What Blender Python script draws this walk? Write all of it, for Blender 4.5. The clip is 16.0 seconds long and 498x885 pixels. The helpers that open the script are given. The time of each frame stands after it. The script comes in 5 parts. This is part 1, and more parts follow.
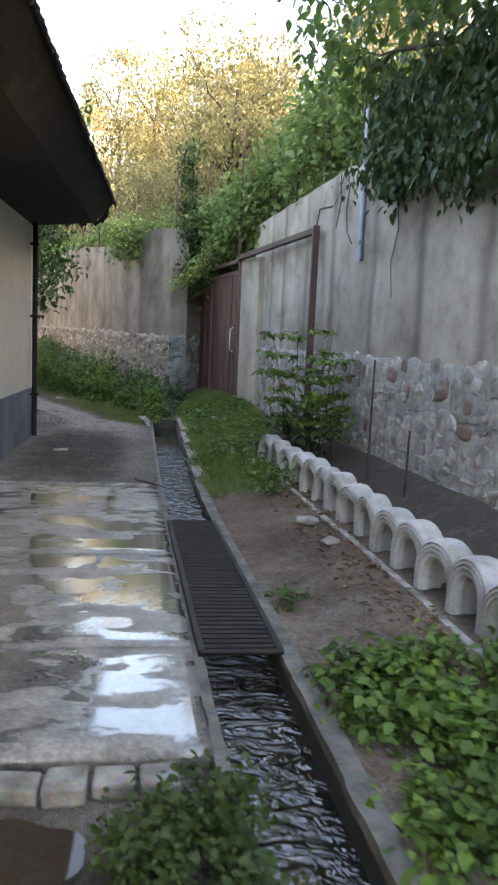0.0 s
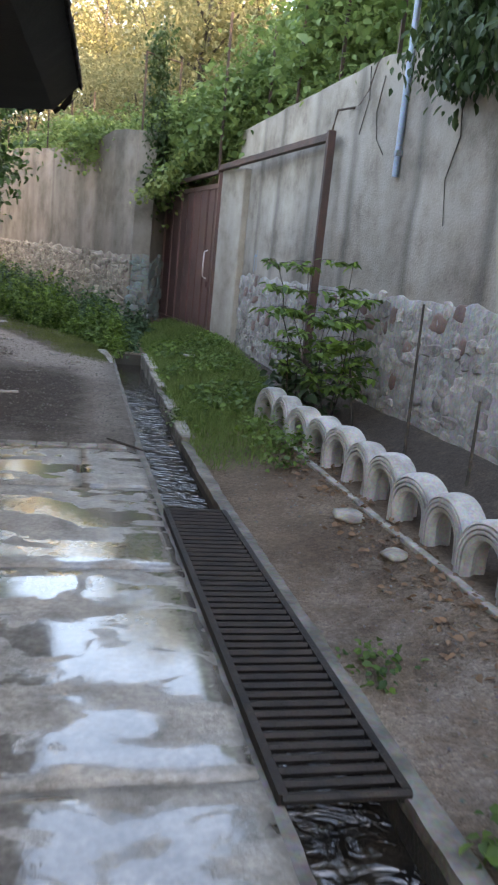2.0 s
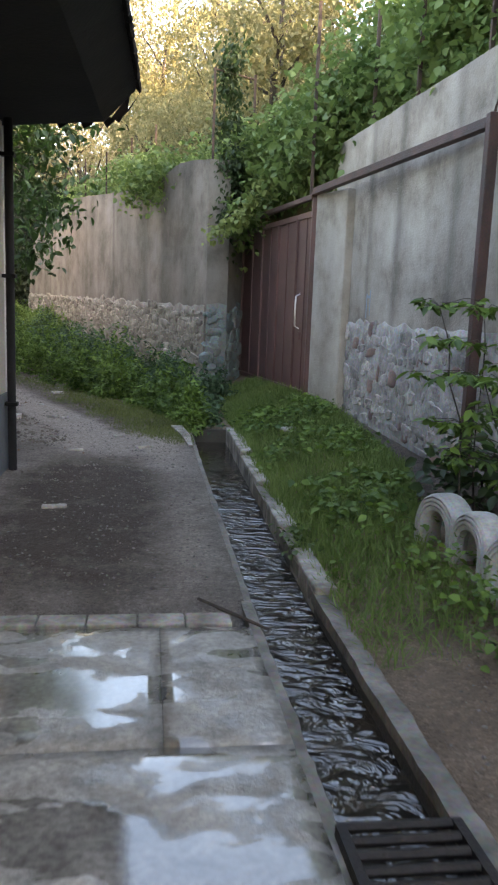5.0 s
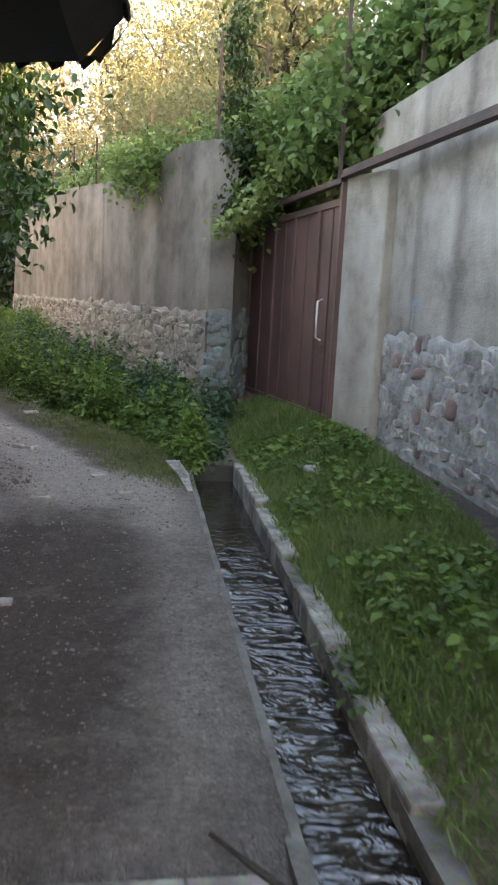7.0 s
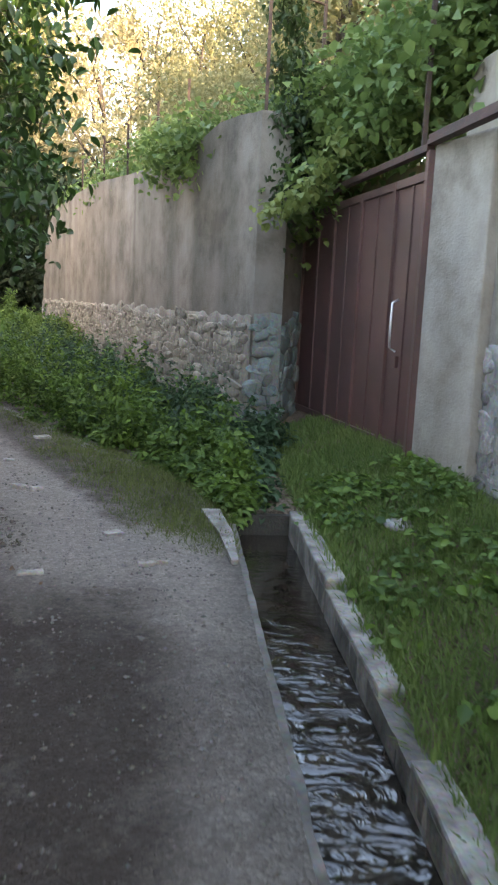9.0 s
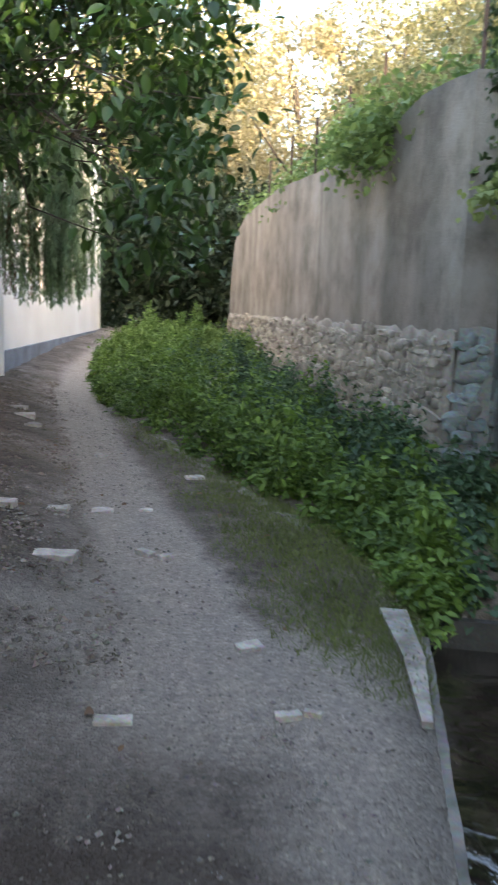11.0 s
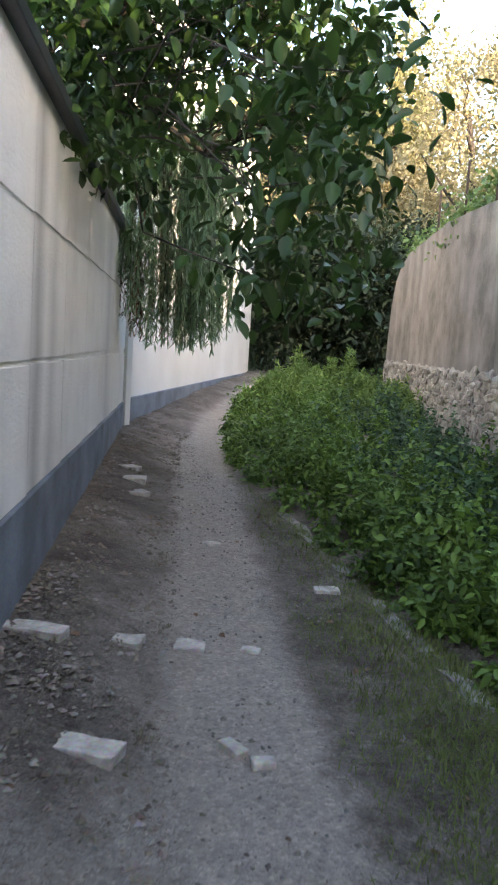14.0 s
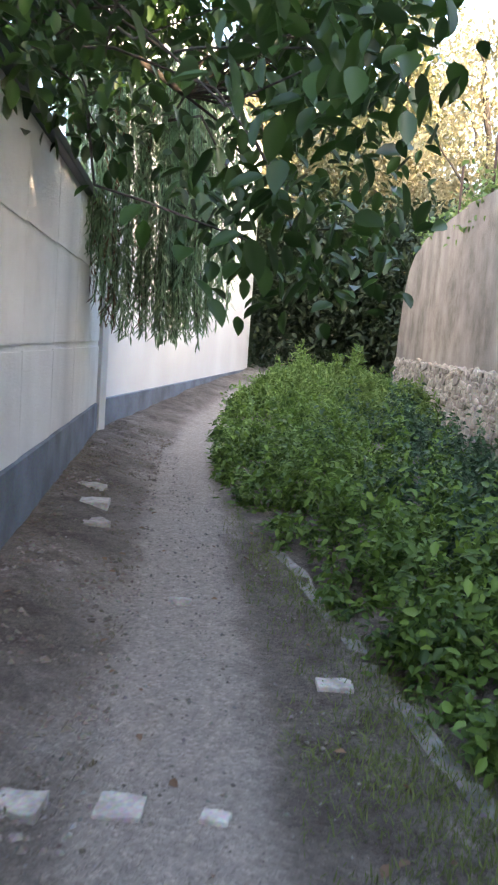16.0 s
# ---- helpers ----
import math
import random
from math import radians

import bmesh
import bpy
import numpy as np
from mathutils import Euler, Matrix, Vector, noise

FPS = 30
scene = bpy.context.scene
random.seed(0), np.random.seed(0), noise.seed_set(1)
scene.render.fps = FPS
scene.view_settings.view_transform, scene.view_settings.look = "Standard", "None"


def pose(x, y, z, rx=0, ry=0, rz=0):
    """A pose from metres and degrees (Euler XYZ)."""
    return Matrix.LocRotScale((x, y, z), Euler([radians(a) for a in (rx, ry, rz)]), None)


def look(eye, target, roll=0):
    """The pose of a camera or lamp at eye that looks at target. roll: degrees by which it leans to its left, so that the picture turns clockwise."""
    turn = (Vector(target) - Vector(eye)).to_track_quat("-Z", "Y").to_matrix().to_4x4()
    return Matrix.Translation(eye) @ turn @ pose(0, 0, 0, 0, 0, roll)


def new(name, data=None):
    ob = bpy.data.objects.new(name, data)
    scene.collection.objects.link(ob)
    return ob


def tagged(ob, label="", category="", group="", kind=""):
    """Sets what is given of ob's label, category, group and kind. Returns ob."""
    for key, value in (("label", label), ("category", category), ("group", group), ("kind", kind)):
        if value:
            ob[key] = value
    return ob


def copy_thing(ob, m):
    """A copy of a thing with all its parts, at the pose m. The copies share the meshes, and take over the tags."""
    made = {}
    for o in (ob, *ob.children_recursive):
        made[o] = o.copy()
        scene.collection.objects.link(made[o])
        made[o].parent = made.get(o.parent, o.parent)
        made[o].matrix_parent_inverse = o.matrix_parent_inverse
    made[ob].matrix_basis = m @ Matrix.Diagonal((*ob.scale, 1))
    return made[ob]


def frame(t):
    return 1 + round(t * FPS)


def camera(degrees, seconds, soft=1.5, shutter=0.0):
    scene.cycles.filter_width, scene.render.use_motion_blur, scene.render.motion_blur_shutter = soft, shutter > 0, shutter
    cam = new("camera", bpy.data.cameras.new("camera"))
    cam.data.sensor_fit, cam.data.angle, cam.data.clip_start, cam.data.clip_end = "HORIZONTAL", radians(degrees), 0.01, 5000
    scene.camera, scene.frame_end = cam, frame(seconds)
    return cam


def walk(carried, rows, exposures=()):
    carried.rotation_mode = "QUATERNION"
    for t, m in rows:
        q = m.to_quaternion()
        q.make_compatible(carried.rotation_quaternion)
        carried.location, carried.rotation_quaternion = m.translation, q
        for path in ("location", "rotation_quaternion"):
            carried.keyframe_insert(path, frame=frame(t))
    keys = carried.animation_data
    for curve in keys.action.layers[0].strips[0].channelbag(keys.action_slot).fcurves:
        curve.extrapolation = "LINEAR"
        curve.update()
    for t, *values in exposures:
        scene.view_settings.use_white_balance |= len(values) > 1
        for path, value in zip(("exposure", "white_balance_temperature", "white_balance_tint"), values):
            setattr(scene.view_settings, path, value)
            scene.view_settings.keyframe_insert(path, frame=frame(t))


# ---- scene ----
cam = camera(35.3, 16.0, 2.1, 0.5)
METRES, EYE, TILT, LEAN, TURN = 12.5, 1.5, 0.0, 0.0, -7.9
ROWS = [
    (0.0, 0.0, 0.0, 0.0, 0.33, -7.6, -2.5),
    (0.5, -0.016, 0.0323, 0.0014, -0.32, -8.64, -3.34),
    (1.0, -0.0222, 0.0644, -0.0017, -0.47, -9.28, -4.12),
    (1.5, -0.0324, 0.0978, -0.0017, -1.12, -9.81, -4.85),
    (2.0, -0.045, 0.1284, -0.0005, -3.87, -12.67, -5.66),
    (2.5, -0.0474, 0.1602, -0.0042, -4.59, -12.73, -5.5),
    (3.0, -0.0552, 0.1928, -0.0027, -2.41, -10.61, -3.93),
    (3.5, -0.0643, 0.2275, 0.0006, 0.2, -9.95, -2.58),
    (4.0, -0.0623, 0.2616, 0.0003, 1.08, -9.3, -1.8),
    (6.5, -0.0904, 0.4331, -0.0012, -0.22, -10.83, -2.91),
    (7.0, -0.089, 0.4693, 0.001, 0.29, -9.54, -2.95),
    (7.5, -0.0991, 0.5062, 0.0, 1.1, -9.59, -2.81),
    (8.0, -0.0993, 0.5377, -0.0005, 1.91, -9.72, -2.69),
    (10.5, -0.1126, 0.6971, 0.0007, 10.84, -8.68, -2.65),
    (11.0, -0.1133, 0.7272, 0.0013, 17.13, -8.95, -2.07),
    (11.5, -0.116, 0.7531, 0.0048, 20.71, -8.54, -4.02),
    (12.0, -0.1267, 0.7746, 0.0071, 21.83, -8.18, -4.1),
    (12.5, -0.1323, 0.7898, 0.0072, 23.04, -7.97, -3.08),
    (13.0, -0.1334, 0.8103, 0.007, 26.16, -7.37, -1.24),
    (13.5, -0.1419, 0.8312, 0.0083, 28.34, -6.95, -2.8),
    (14.0, -0.1568, 0.8565, 0.0092, 28.43, -6.53, -3.54),
    (14.5, -0.1642, 0.8823, 0.0064, 27.2, -7.08, -3.86),
    (15.0, -0.1743, 0.9105, 0.0086, 27.86, -7.25, -3.9),
    (15.5, -0.1934, 0.935, 0.0092, 29.1, -7.17, -3.87),
    (16.0, -0.204, 0.9617, 0.0092, 28.69, -6.87, -4.16),
]
walk(cam, [(t, pose(0, 0, EYE, TILT, LEAN, TURN) @ pose(METRES * x, METRES * y, METRES * z, 90 + pitch, roll, yaw)) for t, x, y, z, yaw, pitch, roll in ROWS],
     [(0.0, 3.5, 7900, 19), (1.0, 3.6, 7950, 19), (2.5, 3.65, 8000, 20), (3.5, 3.42, 7900, 19), (4.0, 3.38, 7900, 19), (6.5, 3.75, 8200, 18), (7.0, 3.62, 8150, 18), (7.5, 3.62, 8000, 17), (8.0, 3.82, 7900, 17), (10.5, 3.45, 7500, 15), (11.0, 3.58, 7400, 15), (11.5, 3.42, 7400, 15), (12.5, 3.37, 7300, 15), (14.0, 3.34, 7150, 15), (14.5, 3.62, 7100, 15), (15.0, 3.72, 7000, 16), (16.0, 3.75, 6900, 17)])


# ---- world, sun ----
world = bpy.data.worlds.new("sky")
scene.world = world
world.use_nodes = True
wn = world.node_tree.nodes
sky = wn.new("ShaderNodeTexSky")
sky.sky_type, sky.sun_disc = "NISHITA", False
sky.sun_elevation, sky.sun_rotation = radians(15), radians(123)
sky.air_density, sky.dust_density = 1.0, 2.0
world.node_tree.links.new(sky.outputs[0], wn["Background"].inputs[0])
wn["Background"].inputs[1].default_value = 0.15
sun = new("sun", bpy.data.lights.new("sun", "SUN"))
sun.data.energy, sun.data.angle, sun.data.color = 1.5, radians(0.5), (1.0, 0.8, 0.55)
sun.matrix_world = look((0, 0, 0), (-0.81, 0.526, -0.259))


# ---- materials ----
def material(name, base, other=None, scale=4.0, rough=0.8, bump=0.3, fine=60.0, metal=0.0, detail=6.0, piece=0.0, lo=0.35, hi=0.65):
    """Two-scale noise between two colours, grain, bump; piece: brightness change from piece to piece."""
    m = bpy.data.materials.new(name)
    m.use_nodes = True
    nt = m.node_tree
    bsdf = nt.nodes["Principled BSDF"]
    geo = nt.nodes.new("ShaderNodeNewGeometry")
    big = nt.nodes.new("ShaderNodeTexNoise")
    big.inputs["Scale"].default_value, big.inputs["Detail"].default_value = scale, detail
    small = nt.nodes.new("ShaderNodeTexNoise")
    small.inputs["Scale"].default_value, small.inputs["Detail"].default_value = fine, 3.0
    ramp = nt.nodes.new("ShaderNodeValToRGB")
    ramp.color_ramp.elements[0].position, ramp.color_ramp.elements[1].position = lo, hi
    ramp.color_ramp.elements[0].color = (*base, 1)
    ramp.color_ramp.elements[1].color = (*(other or [c * 0.75 for c in base]), 1)
    mix = nt.nodes.new("ShaderNodeMix")
    mix.data_type, mix.blend_type = "RGBA", "OVERLAY"
    mix.inputs[0].default_value = 0.485
    L = nt.links.new
    for n in (big, small):
        L(geo.outputs["Position"], n.inputs["Vector"])
    L(big.outputs["Fac"], ramp.inputs[0])
    L(ramp.outputs[0], mix.inputs[6])
    L(small.outputs["Color"], mix.inputs[7])
    out = mix.outputs[2]
    if piece:
        info = nt.nodes.new("ShaderNodeObjectInfo")
        hsv = nt.nodes.new("ShaderNodeHueSaturation")
        mr = nt.nodes.new("ShaderNodeMapRange")
        mr.inputs[3].default_value, mr.inputs[4].default_value = 1 - piece, 1 + piece
        L(info.outputs["Random"], mr.inputs[0])
        L(mr.outputs[0], hsv.inputs["Value"])
        L(out, hsv.inputs["Color"])
        out = hsv.outputs[0]
    L(out, bsdf.inputs["Base Color"])
    bsdf.inputs["Roughness"].default_value, bsdf.inputs["Metallic"].default_value = rough, metal
    if bump:
        b = nt.nodes.new("ShaderNodeBump")
        b.inputs["Strength"].default_value, b.inputs["Distance"].default_value = bump, 0.01
        L(small.outputs["Fac"], b.inputs["Height"])
        L(b.outputs[0], bsdf.inputs["Normal"])
    return m


def leaf_material(name, a, b, rough=0.45, trans=0.35):
    m = bpy.data.materials.new(name)
    m.use_nodes = True
    nt = m.node_tree
    bsdf = nt.nodes["Principled BSDF"]
    geo = nt.nodes.new("ShaderNodeNewGeometry")
    ramp = nt.nodes.new("ShaderNodeValToRGB")
    ramp.color_ramp.elements[0].color, ramp.color_ramp.elements[1].color = (*a, 1), (*b, 1)
    L = nt.links.new
    patch = nt.nodes.new("ShaderNodeTexNoise")
    patch.inputs["Scale"].default_value, patch.inputs["Detail"].default_value = 1.8, 3.0
    L(geo.outputs["Position"], patch.inputs["Vector"])
    wide = nt.nodes.new("ShaderNodeMapRange")
    wide.inputs[1].default_value, wide.inputs[2].default_value = 0.3, 0.7
    L(patch.outputs["Fac"], wide.inputs[0])
    both = nt.nodes.new("ShaderNodeMix")
    both.inputs[0].default_value = 0.45
    L(geo.outputs["Random Per Island"], both.inputs[2])
    L(wide.outputs[0], both.inputs[3])
    L(both.outputs[0], ramp.inputs[0])
    L(ramp.outputs[0], bsdf.inputs["Base Color"])
    bsdf.inputs["Roughness"].default_value = rough
    tr = nt.nodes.new("ShaderNodeBsdfTranslucent")
    L(ramp.outputs[0], tr.inputs[0])
    mix = nt.nodes.new("ShaderNodeMixShader")
    mix.inputs[0].default_value = trans
    L(bsdf.outputs[0], mix.inputs[1])
    L(tr.outputs[0], mix.inputs[2])
    L(mix.outputs[0], nt.nodes["Material Output"].inputs[0])
    return m


def node_material(name):
    m = bpy.data.materials.new(name)
    m.use_nodes = True
    return m, m.node_tree, m.node_tree.nodes, m.node_tree.links.new, m.node_tree.nodes["Principled BSDF"]


def ramp_node(nodes, stops):
    r = nodes.new("ShaderNodeValToRGB")
    while len(r.color_ramp.elements) < len(stops):
        r.color_ramp.elements.new(0.5)
    for e, (p, c) in zip(r.color_ramp.elements, stops):
        e.position, e.color = p, (*c, 1) if len(c) == 3 else c
    return r


def stain_factor(nodes, L, geo, y0, y1, stains):
    """Dark vertical stains at given places along y: (place, half width, strength)."""
    sep = nodes.new("ShaderNodeSeparateXYZ")
    L(geo.outputs["Position"], sep.inputs[0])
    wob = nodes.new("ShaderNodeTexNoise")
    wob.inputs["Scale"].default_value, wob.inputs["Detail"].default_value = 1.6, 5.0
    L(geo.outputs["Position"], wob.inputs["Vector"])
    shift = nodes.new("ShaderNodeMath")
    shift.operation = "MULTIPLY_ADD"
    L(wob.outputs["Fac"], shift.inputs[0])
    shift.inputs[1].default_value = 0.16
    L(sep.outputs[1], shift.inputs[2])
    mr = nodes.new("ShaderNodeMapRange")
    mr.inputs[1].default_value, mr.inputs[2].default_value = y0 + 0.08, y1 + 0.08
    L(shift.outputs[0], mr.inputs[0])
    stops = [(0.0, (1, 1, 1))]
    for c, w, k in stains:
        for d, v in ((-w, 1), (0, 1 - k), (w, 1)):
            stops.append(((c + d - y0) / (y1 - y0), (v, v, v)))
    r = ramp_node(nodes, stops)
    L(mr.outputs[0], r.inputs[0])
    return r.outputs[0]


def plaster_material(name, light, dark, streak=0.6, y0=0, y1=0, stains=()):
    """Cement render with vertical rain streaks and blotches."""
    m, nt, nodes, L, bsdf = node_material(name)
    geo = nodes.new("ShaderNodeNewGeometry")
    mapping = nodes.new("ShaderNodeMapping")
    mapping.inputs["Scale"].default_value = (1.25, 1.25, 0.22)
    L(geo.outputs["Position"], mapping.inputs[0])
    st = nodes.new("ShaderNodeTexNoise")
    st.inputs["Scale"].default_value, st.inputs["Detail"].default_value = 1.0, 7.0
    st.inputs["Distortion"].default_value = 0.35
    L(mapping.outputs[0], st.inputs["Vector"])
    blot = nodes.new("ShaderNodeTexNoise")
    blot.inputs["Scale"].default_value, blot.inputs["Detail"].default_value = 1.7, 13.0
    blot.inputs["Roughness"].default_value = 0.68
    fine = nodes.new("ShaderNodeTexNoise")
    fine.inputs["Scale"].default_value, fine.inputs["Detail"].default_value = 45.0, 4.0
    for n in (blot, fine):
        L(geo.outputs["Position"], n.inputs["Vector"])
    r1 = ramp_node(nodes, [(0.34, dark), (0.62, light)])
    L(st.outputs["Fac"], r1.inputs[0])
    r2 = ramp_node(nodes, [(0.36, (0.45, 0.42, 0.39)), (0.5, (0.82, 0.8, 0.77)), (0.62, (1.0, 1.0, 1.0))])
    L(blot.outputs["Fac"], r2.inputs[0])
    mix = nodes.new("ShaderNodeMix")
    mix.data_type, mix.blend_type = "RGBA", "MULTIPLY"
    mix.inputs[0].default_value = streak
    L(r1.outputs[0], mix.inputs[6])
    L(r2.outputs[0], mix.inputs[7])
    out = mix.outputs[2]
    if stains:
        m2 = nodes.new("ShaderNodeMix")
        m2.data_type, m2.blend_type = "RGBA", "MULTIPLY"
        m2.inputs[0].default_value = 1.0
        L(out, m2.inputs[6])
        L(stain_factor(nodes, L, geo, y0, y1, stains), m2.inputs[7])
        out = m2.outputs[2]
    L(out, bsdf.inputs["Base Color"])
    bsdf.inputs["Roughness"].default_value = 0.9
    b = nodes.new("ShaderNodeBump")
    b.inputs["Strength"].default_value, b.inputs["Distance"].default_value = 0.7, 0.012
    L(fine.outputs["Fac"], b.inputs["Height"])
    L(b.outputs[0], bsdf.inputs["Normal"])
    return m


def wet_concrete(name):
    """Grey concrete, partly under a thin film of water."""
    m, nt, nodes, L, bsdf = node_material(name)
    geo = nodes.new("ShaderNodeNewGeometry")
    mp = nodes.new("ShaderNodeMapping")
    mp.inputs["Scale"].default_value = (1.3, 2.4, 1.0)
    L(geo.outputs["Position"], mp.inputs[0])
    wet = nodes.new("ShaderNodeTexNoise")
    wet.inputs["Scale"].default_value, wet.inputs["Detail"].default_value = 2.2, 7.0
    wet.inputs["Distortion"].default_value = 0.9
    L(mp.outputs[0], wet.inputs["Vector"])
    blot = nodes.new("ShaderNodeTexNoise")
    blot.inputs["Scale"].default_value, blot.inputs["Detail"].default_value = 5.0, 11.0
    blot.inputs["Roughness"].default_value = 0.7
    fine = nodes.new("ShaderNodeTexNoise")
    fine.inputs["Scale"].default_value, fine.inputs["Detail"].default_value = 90.0, 4.0
    for n in (blot, fine):
        L(geo.outputs["Position"], n.inputs["Vector"])
    swell = nodes.new("ShaderNodeTexNoise")
    swell.inputs["Scale"].default_value, swell.inputs["Detail"].default_value = 14.0, 3.0
    L(geo.outputs["Position"], swell.inputs["Vector"])
    relief = nodes.new("ShaderNodeMath")
    relief.operation = "MULTIPLY_ADD"
    relief.inputs[1].default_value = 2.5
    L(swell.outputs["Fac"], relief.inputs[0])
    L(fine.outputs["Fac"], relief.inputs[2])
    pool = nodes.new("ShaderNodeAttribute")
    pool.attribute_name = "wet"
    ragged = nodes.new("ShaderNodeMath")
    ragged.operation = "MULTIPLY_ADD"
    ragged.inputs[1].default_value = 1.7
    L(wet.outputs["Fac"], ragged.inputs[0])
    L(pool.outputs["Fac"], ragged.inputs[2])
    mask = ramp_node(nodes, [(0.72, (0, 0, 0)), (0.8, (0.45, 0.45, 0.45)), (0.87, (0.55, 0.55, 0.55)), (0.92, (1, 1, 1))])
    L(ragged.outputs[0], mask.inputs[0])
    col = ramp_node(nodes, [(0.32, (0.15, 0.138, 0.122)), (0.5, (0.29, 0.272, 0.243)), (0.68, (0.42, 0.395, 0.355))])
    L(blot.outputs["Fac"], col.inputs[0])
    damp = nodes.new("ShaderNodeMix")
    damp.data_type, damp.blend_type = "RGBA", "MULTIPLY"
    damp.inputs[7].default_value = (0.62, 0.62, 0.62, 1)
    L(mask.outputs[0], bsdf.inputs["Coat Weight"])
    bsdf.inputs["Coat Roughness"].default_value, bsdf.inputs["Coat IOR"].default_value = 0.03, 1.7
    L(mask.outputs[0], damp.inputs[0])
    grain = nodes.new("ShaderNodeMix")
    grain.data_type, grain.blend_type = "RGBA", "OVERLAY"
    grain.inputs[0].default_value = 0.34
    specks = ramp_node(nodes, [(0.36, (0.2, 0.2, 0.2)), (0.5, (0.5, 0.5, 0.5)), (0.64, (0.8, 0.8, 0.8))])
    fleck = nodes.new("ShaderNodeTexNoise")
    fleck.inputs["Scale"].default_value, fleck.inputs["Detail"].default_value = 38.0, 8.0
    L(geo.outputs["Position"], fleck.inputs["Vector"])
    L(fleck.outputs["Fac"], specks.inputs[0])
    L(col.outputs[0], grain.inputs[6])
    L(specks.outputs[0], grain.inputs[7])
    L(grain.outputs[2], damp.inputs[6])
    L(damp.outputs[2], bsdf.inputs["Base Color"])
    rough = nodes.new("ShaderNodeMapRange")
    rough.inputs[3].default_value, rough.inputs[4].default_value = 0.6, 0.1
    L(mask.outputs[0], rough.inputs[0])
    L(rough.outputs[0], bsdf.inputs["Roughness"])
    strength = nodes.new("ShaderNodeMapRange")
    strength.inputs[3].default_value, strength.inputs[4].default_value = 0.75, 0.03
    L(mask.outputs[0], strength.inputs[0])
    b = nodes.new("ShaderNodeBump")
    b.inputs["Distance"].default_value = 0.006
    L(strength.outputs[0], b.inputs["Strength"])
    L(relief.outputs[0], b.inputs["Height"])
    L(b.outputs[0], bsdf.inputs["Coat Normal"])
    L(b.outputs[0], bsdf.inputs["Normal"])
    return m


def water_material():
    m, nt, nodes, L, bsdf = node_material("running_water")
    geo = nodes.new("ShaderNodeNewGeometry")
    mp = nodes.new("ShaderNodeMapping")
    mp.inputs["Scale"].default_value = (5.0, 9.0, 1.0)
    L(geo.outputs["Position"], mp.inputs[0])
    n = nodes.new("ShaderNodeTexNoise")
    n.inputs["Scale"].default_value, n.inputs["Detail"].default_value, n.inputs["Distortion"].default_value = 1.0, 3.0, 1.4
    L(mp.outputs[0], n.inputs["Vector"])
    sep = nodes.new("ShaderNodeSeparateXYZ")
    L(geo.outputs["Position"], sep.inputs[0])
    calm = nodes.new("ShaderNodeMapRange")
    calm.inputs[1].default_value, calm.inputs[2].default_value = 9.8, 11.6
    calm.inputs[3].default_value, calm.inputs[4].default_value = 1.0, 0.12
    L(sep.outputs[1], calm.inputs[0])
    b = nodes.new("ShaderNodeBump")
    b.inputs["Distance"].default_value = 0.06
    L(calm.outputs[0], b.inputs["Strength"])
    L(n.outputs["Fac"], b.inputs["Height"])
    L(b.outputs[0], bsdf.inputs["Normal"])
    silt = nodes.new("ShaderNodeTexNoise")
    silt.inputs["Scale"].default_value, silt.inputs["Detail"].default_value = 9.0, 8.0
    L(geo.outputs["Position"], silt.inputs["Vector"])
    bed = ramp_node(nodes, [(0.35, (0.012, 0.010, 0.008)), (0.6, (0.035, 0.026, 0.018)), (0.75, (0.075, 0.058, 0.04))])
    L(silt.outputs["Fac"], bed.inputs[0])
    L(bed.outputs[0], bsdf.inputs["Base Color"])
    bsdf.inputs["Roughness"].default_value = 0.03
    bsdf.inputs["IOR"].default_value = 1.65
    bsdf.inputs["Specular IOR Level"].default_value = 0.95
    return m


M_CONCRETE = wet_concrete("wet_concrete")
M_RIM = material("drain_rim_concrete", (0.23, 0.215, 0.19), (0.1, 0.092, 0.078), 6, 0.8, 0.8, 40)
M_COPING = material("blue_grey_sheet", (0.05, 0.062, 0.078), (0.035, 0.042, 0.05), 4, 0.45, 0.1, 60, 0.4)
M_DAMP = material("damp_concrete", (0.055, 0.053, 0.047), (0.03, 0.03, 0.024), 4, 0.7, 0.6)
M_OLD_CONCRETE = material("old_concrete", (0.4, 0.375, 0.335), (0.17, 0.155, 0.13), 7, 0.85, 0.8, 40)
M_PLASTER = plaster_material("cement_plaster", (0.415, 0.372, 0.325), (0.28, 0.247, 0.212), 0.9, 0.0, 14.0,
                             [(5.75, 0.14, 0.5), (6.92, 0.12, 0.55), (8.1, 0.12, 0.5), (9.48, 0.12, 0.5), (10.6, 0.12, 0.35), (11.78, 0.12, 0.5), (12.55, 0.1, 0.45)])
M_PILLAR = plaster_material("pale_pillar_plaster", (0.46, 0.415, 0.36), (0.33, 0.295, 0.255), 0.8)
M_PLASTER_FAR = plaster_material("old_plaster", (0.3, 0.277, 0.25), (0.19, 0.175, 0.158), 0.85, 15.5, 29.5,
                                 [(17.0, 0.25, 0.18), (17.95, 0.2, 0.25), (18.9, 0.25, 0.28), (19.8, 0.25, 0.2), (20.75, 0.12, 0.4), (22.3, 0.3, 0.2), (23.6, 0.3, 0.15), (25.2, 0.3, 0.12), (26.4, 0.3, 0.2)])
M_MORTAR = material("mortar", (0.4, 0.378, 0.352), (0.2, 0.188, 0.17), 5, 0.95, 0.9, 30)
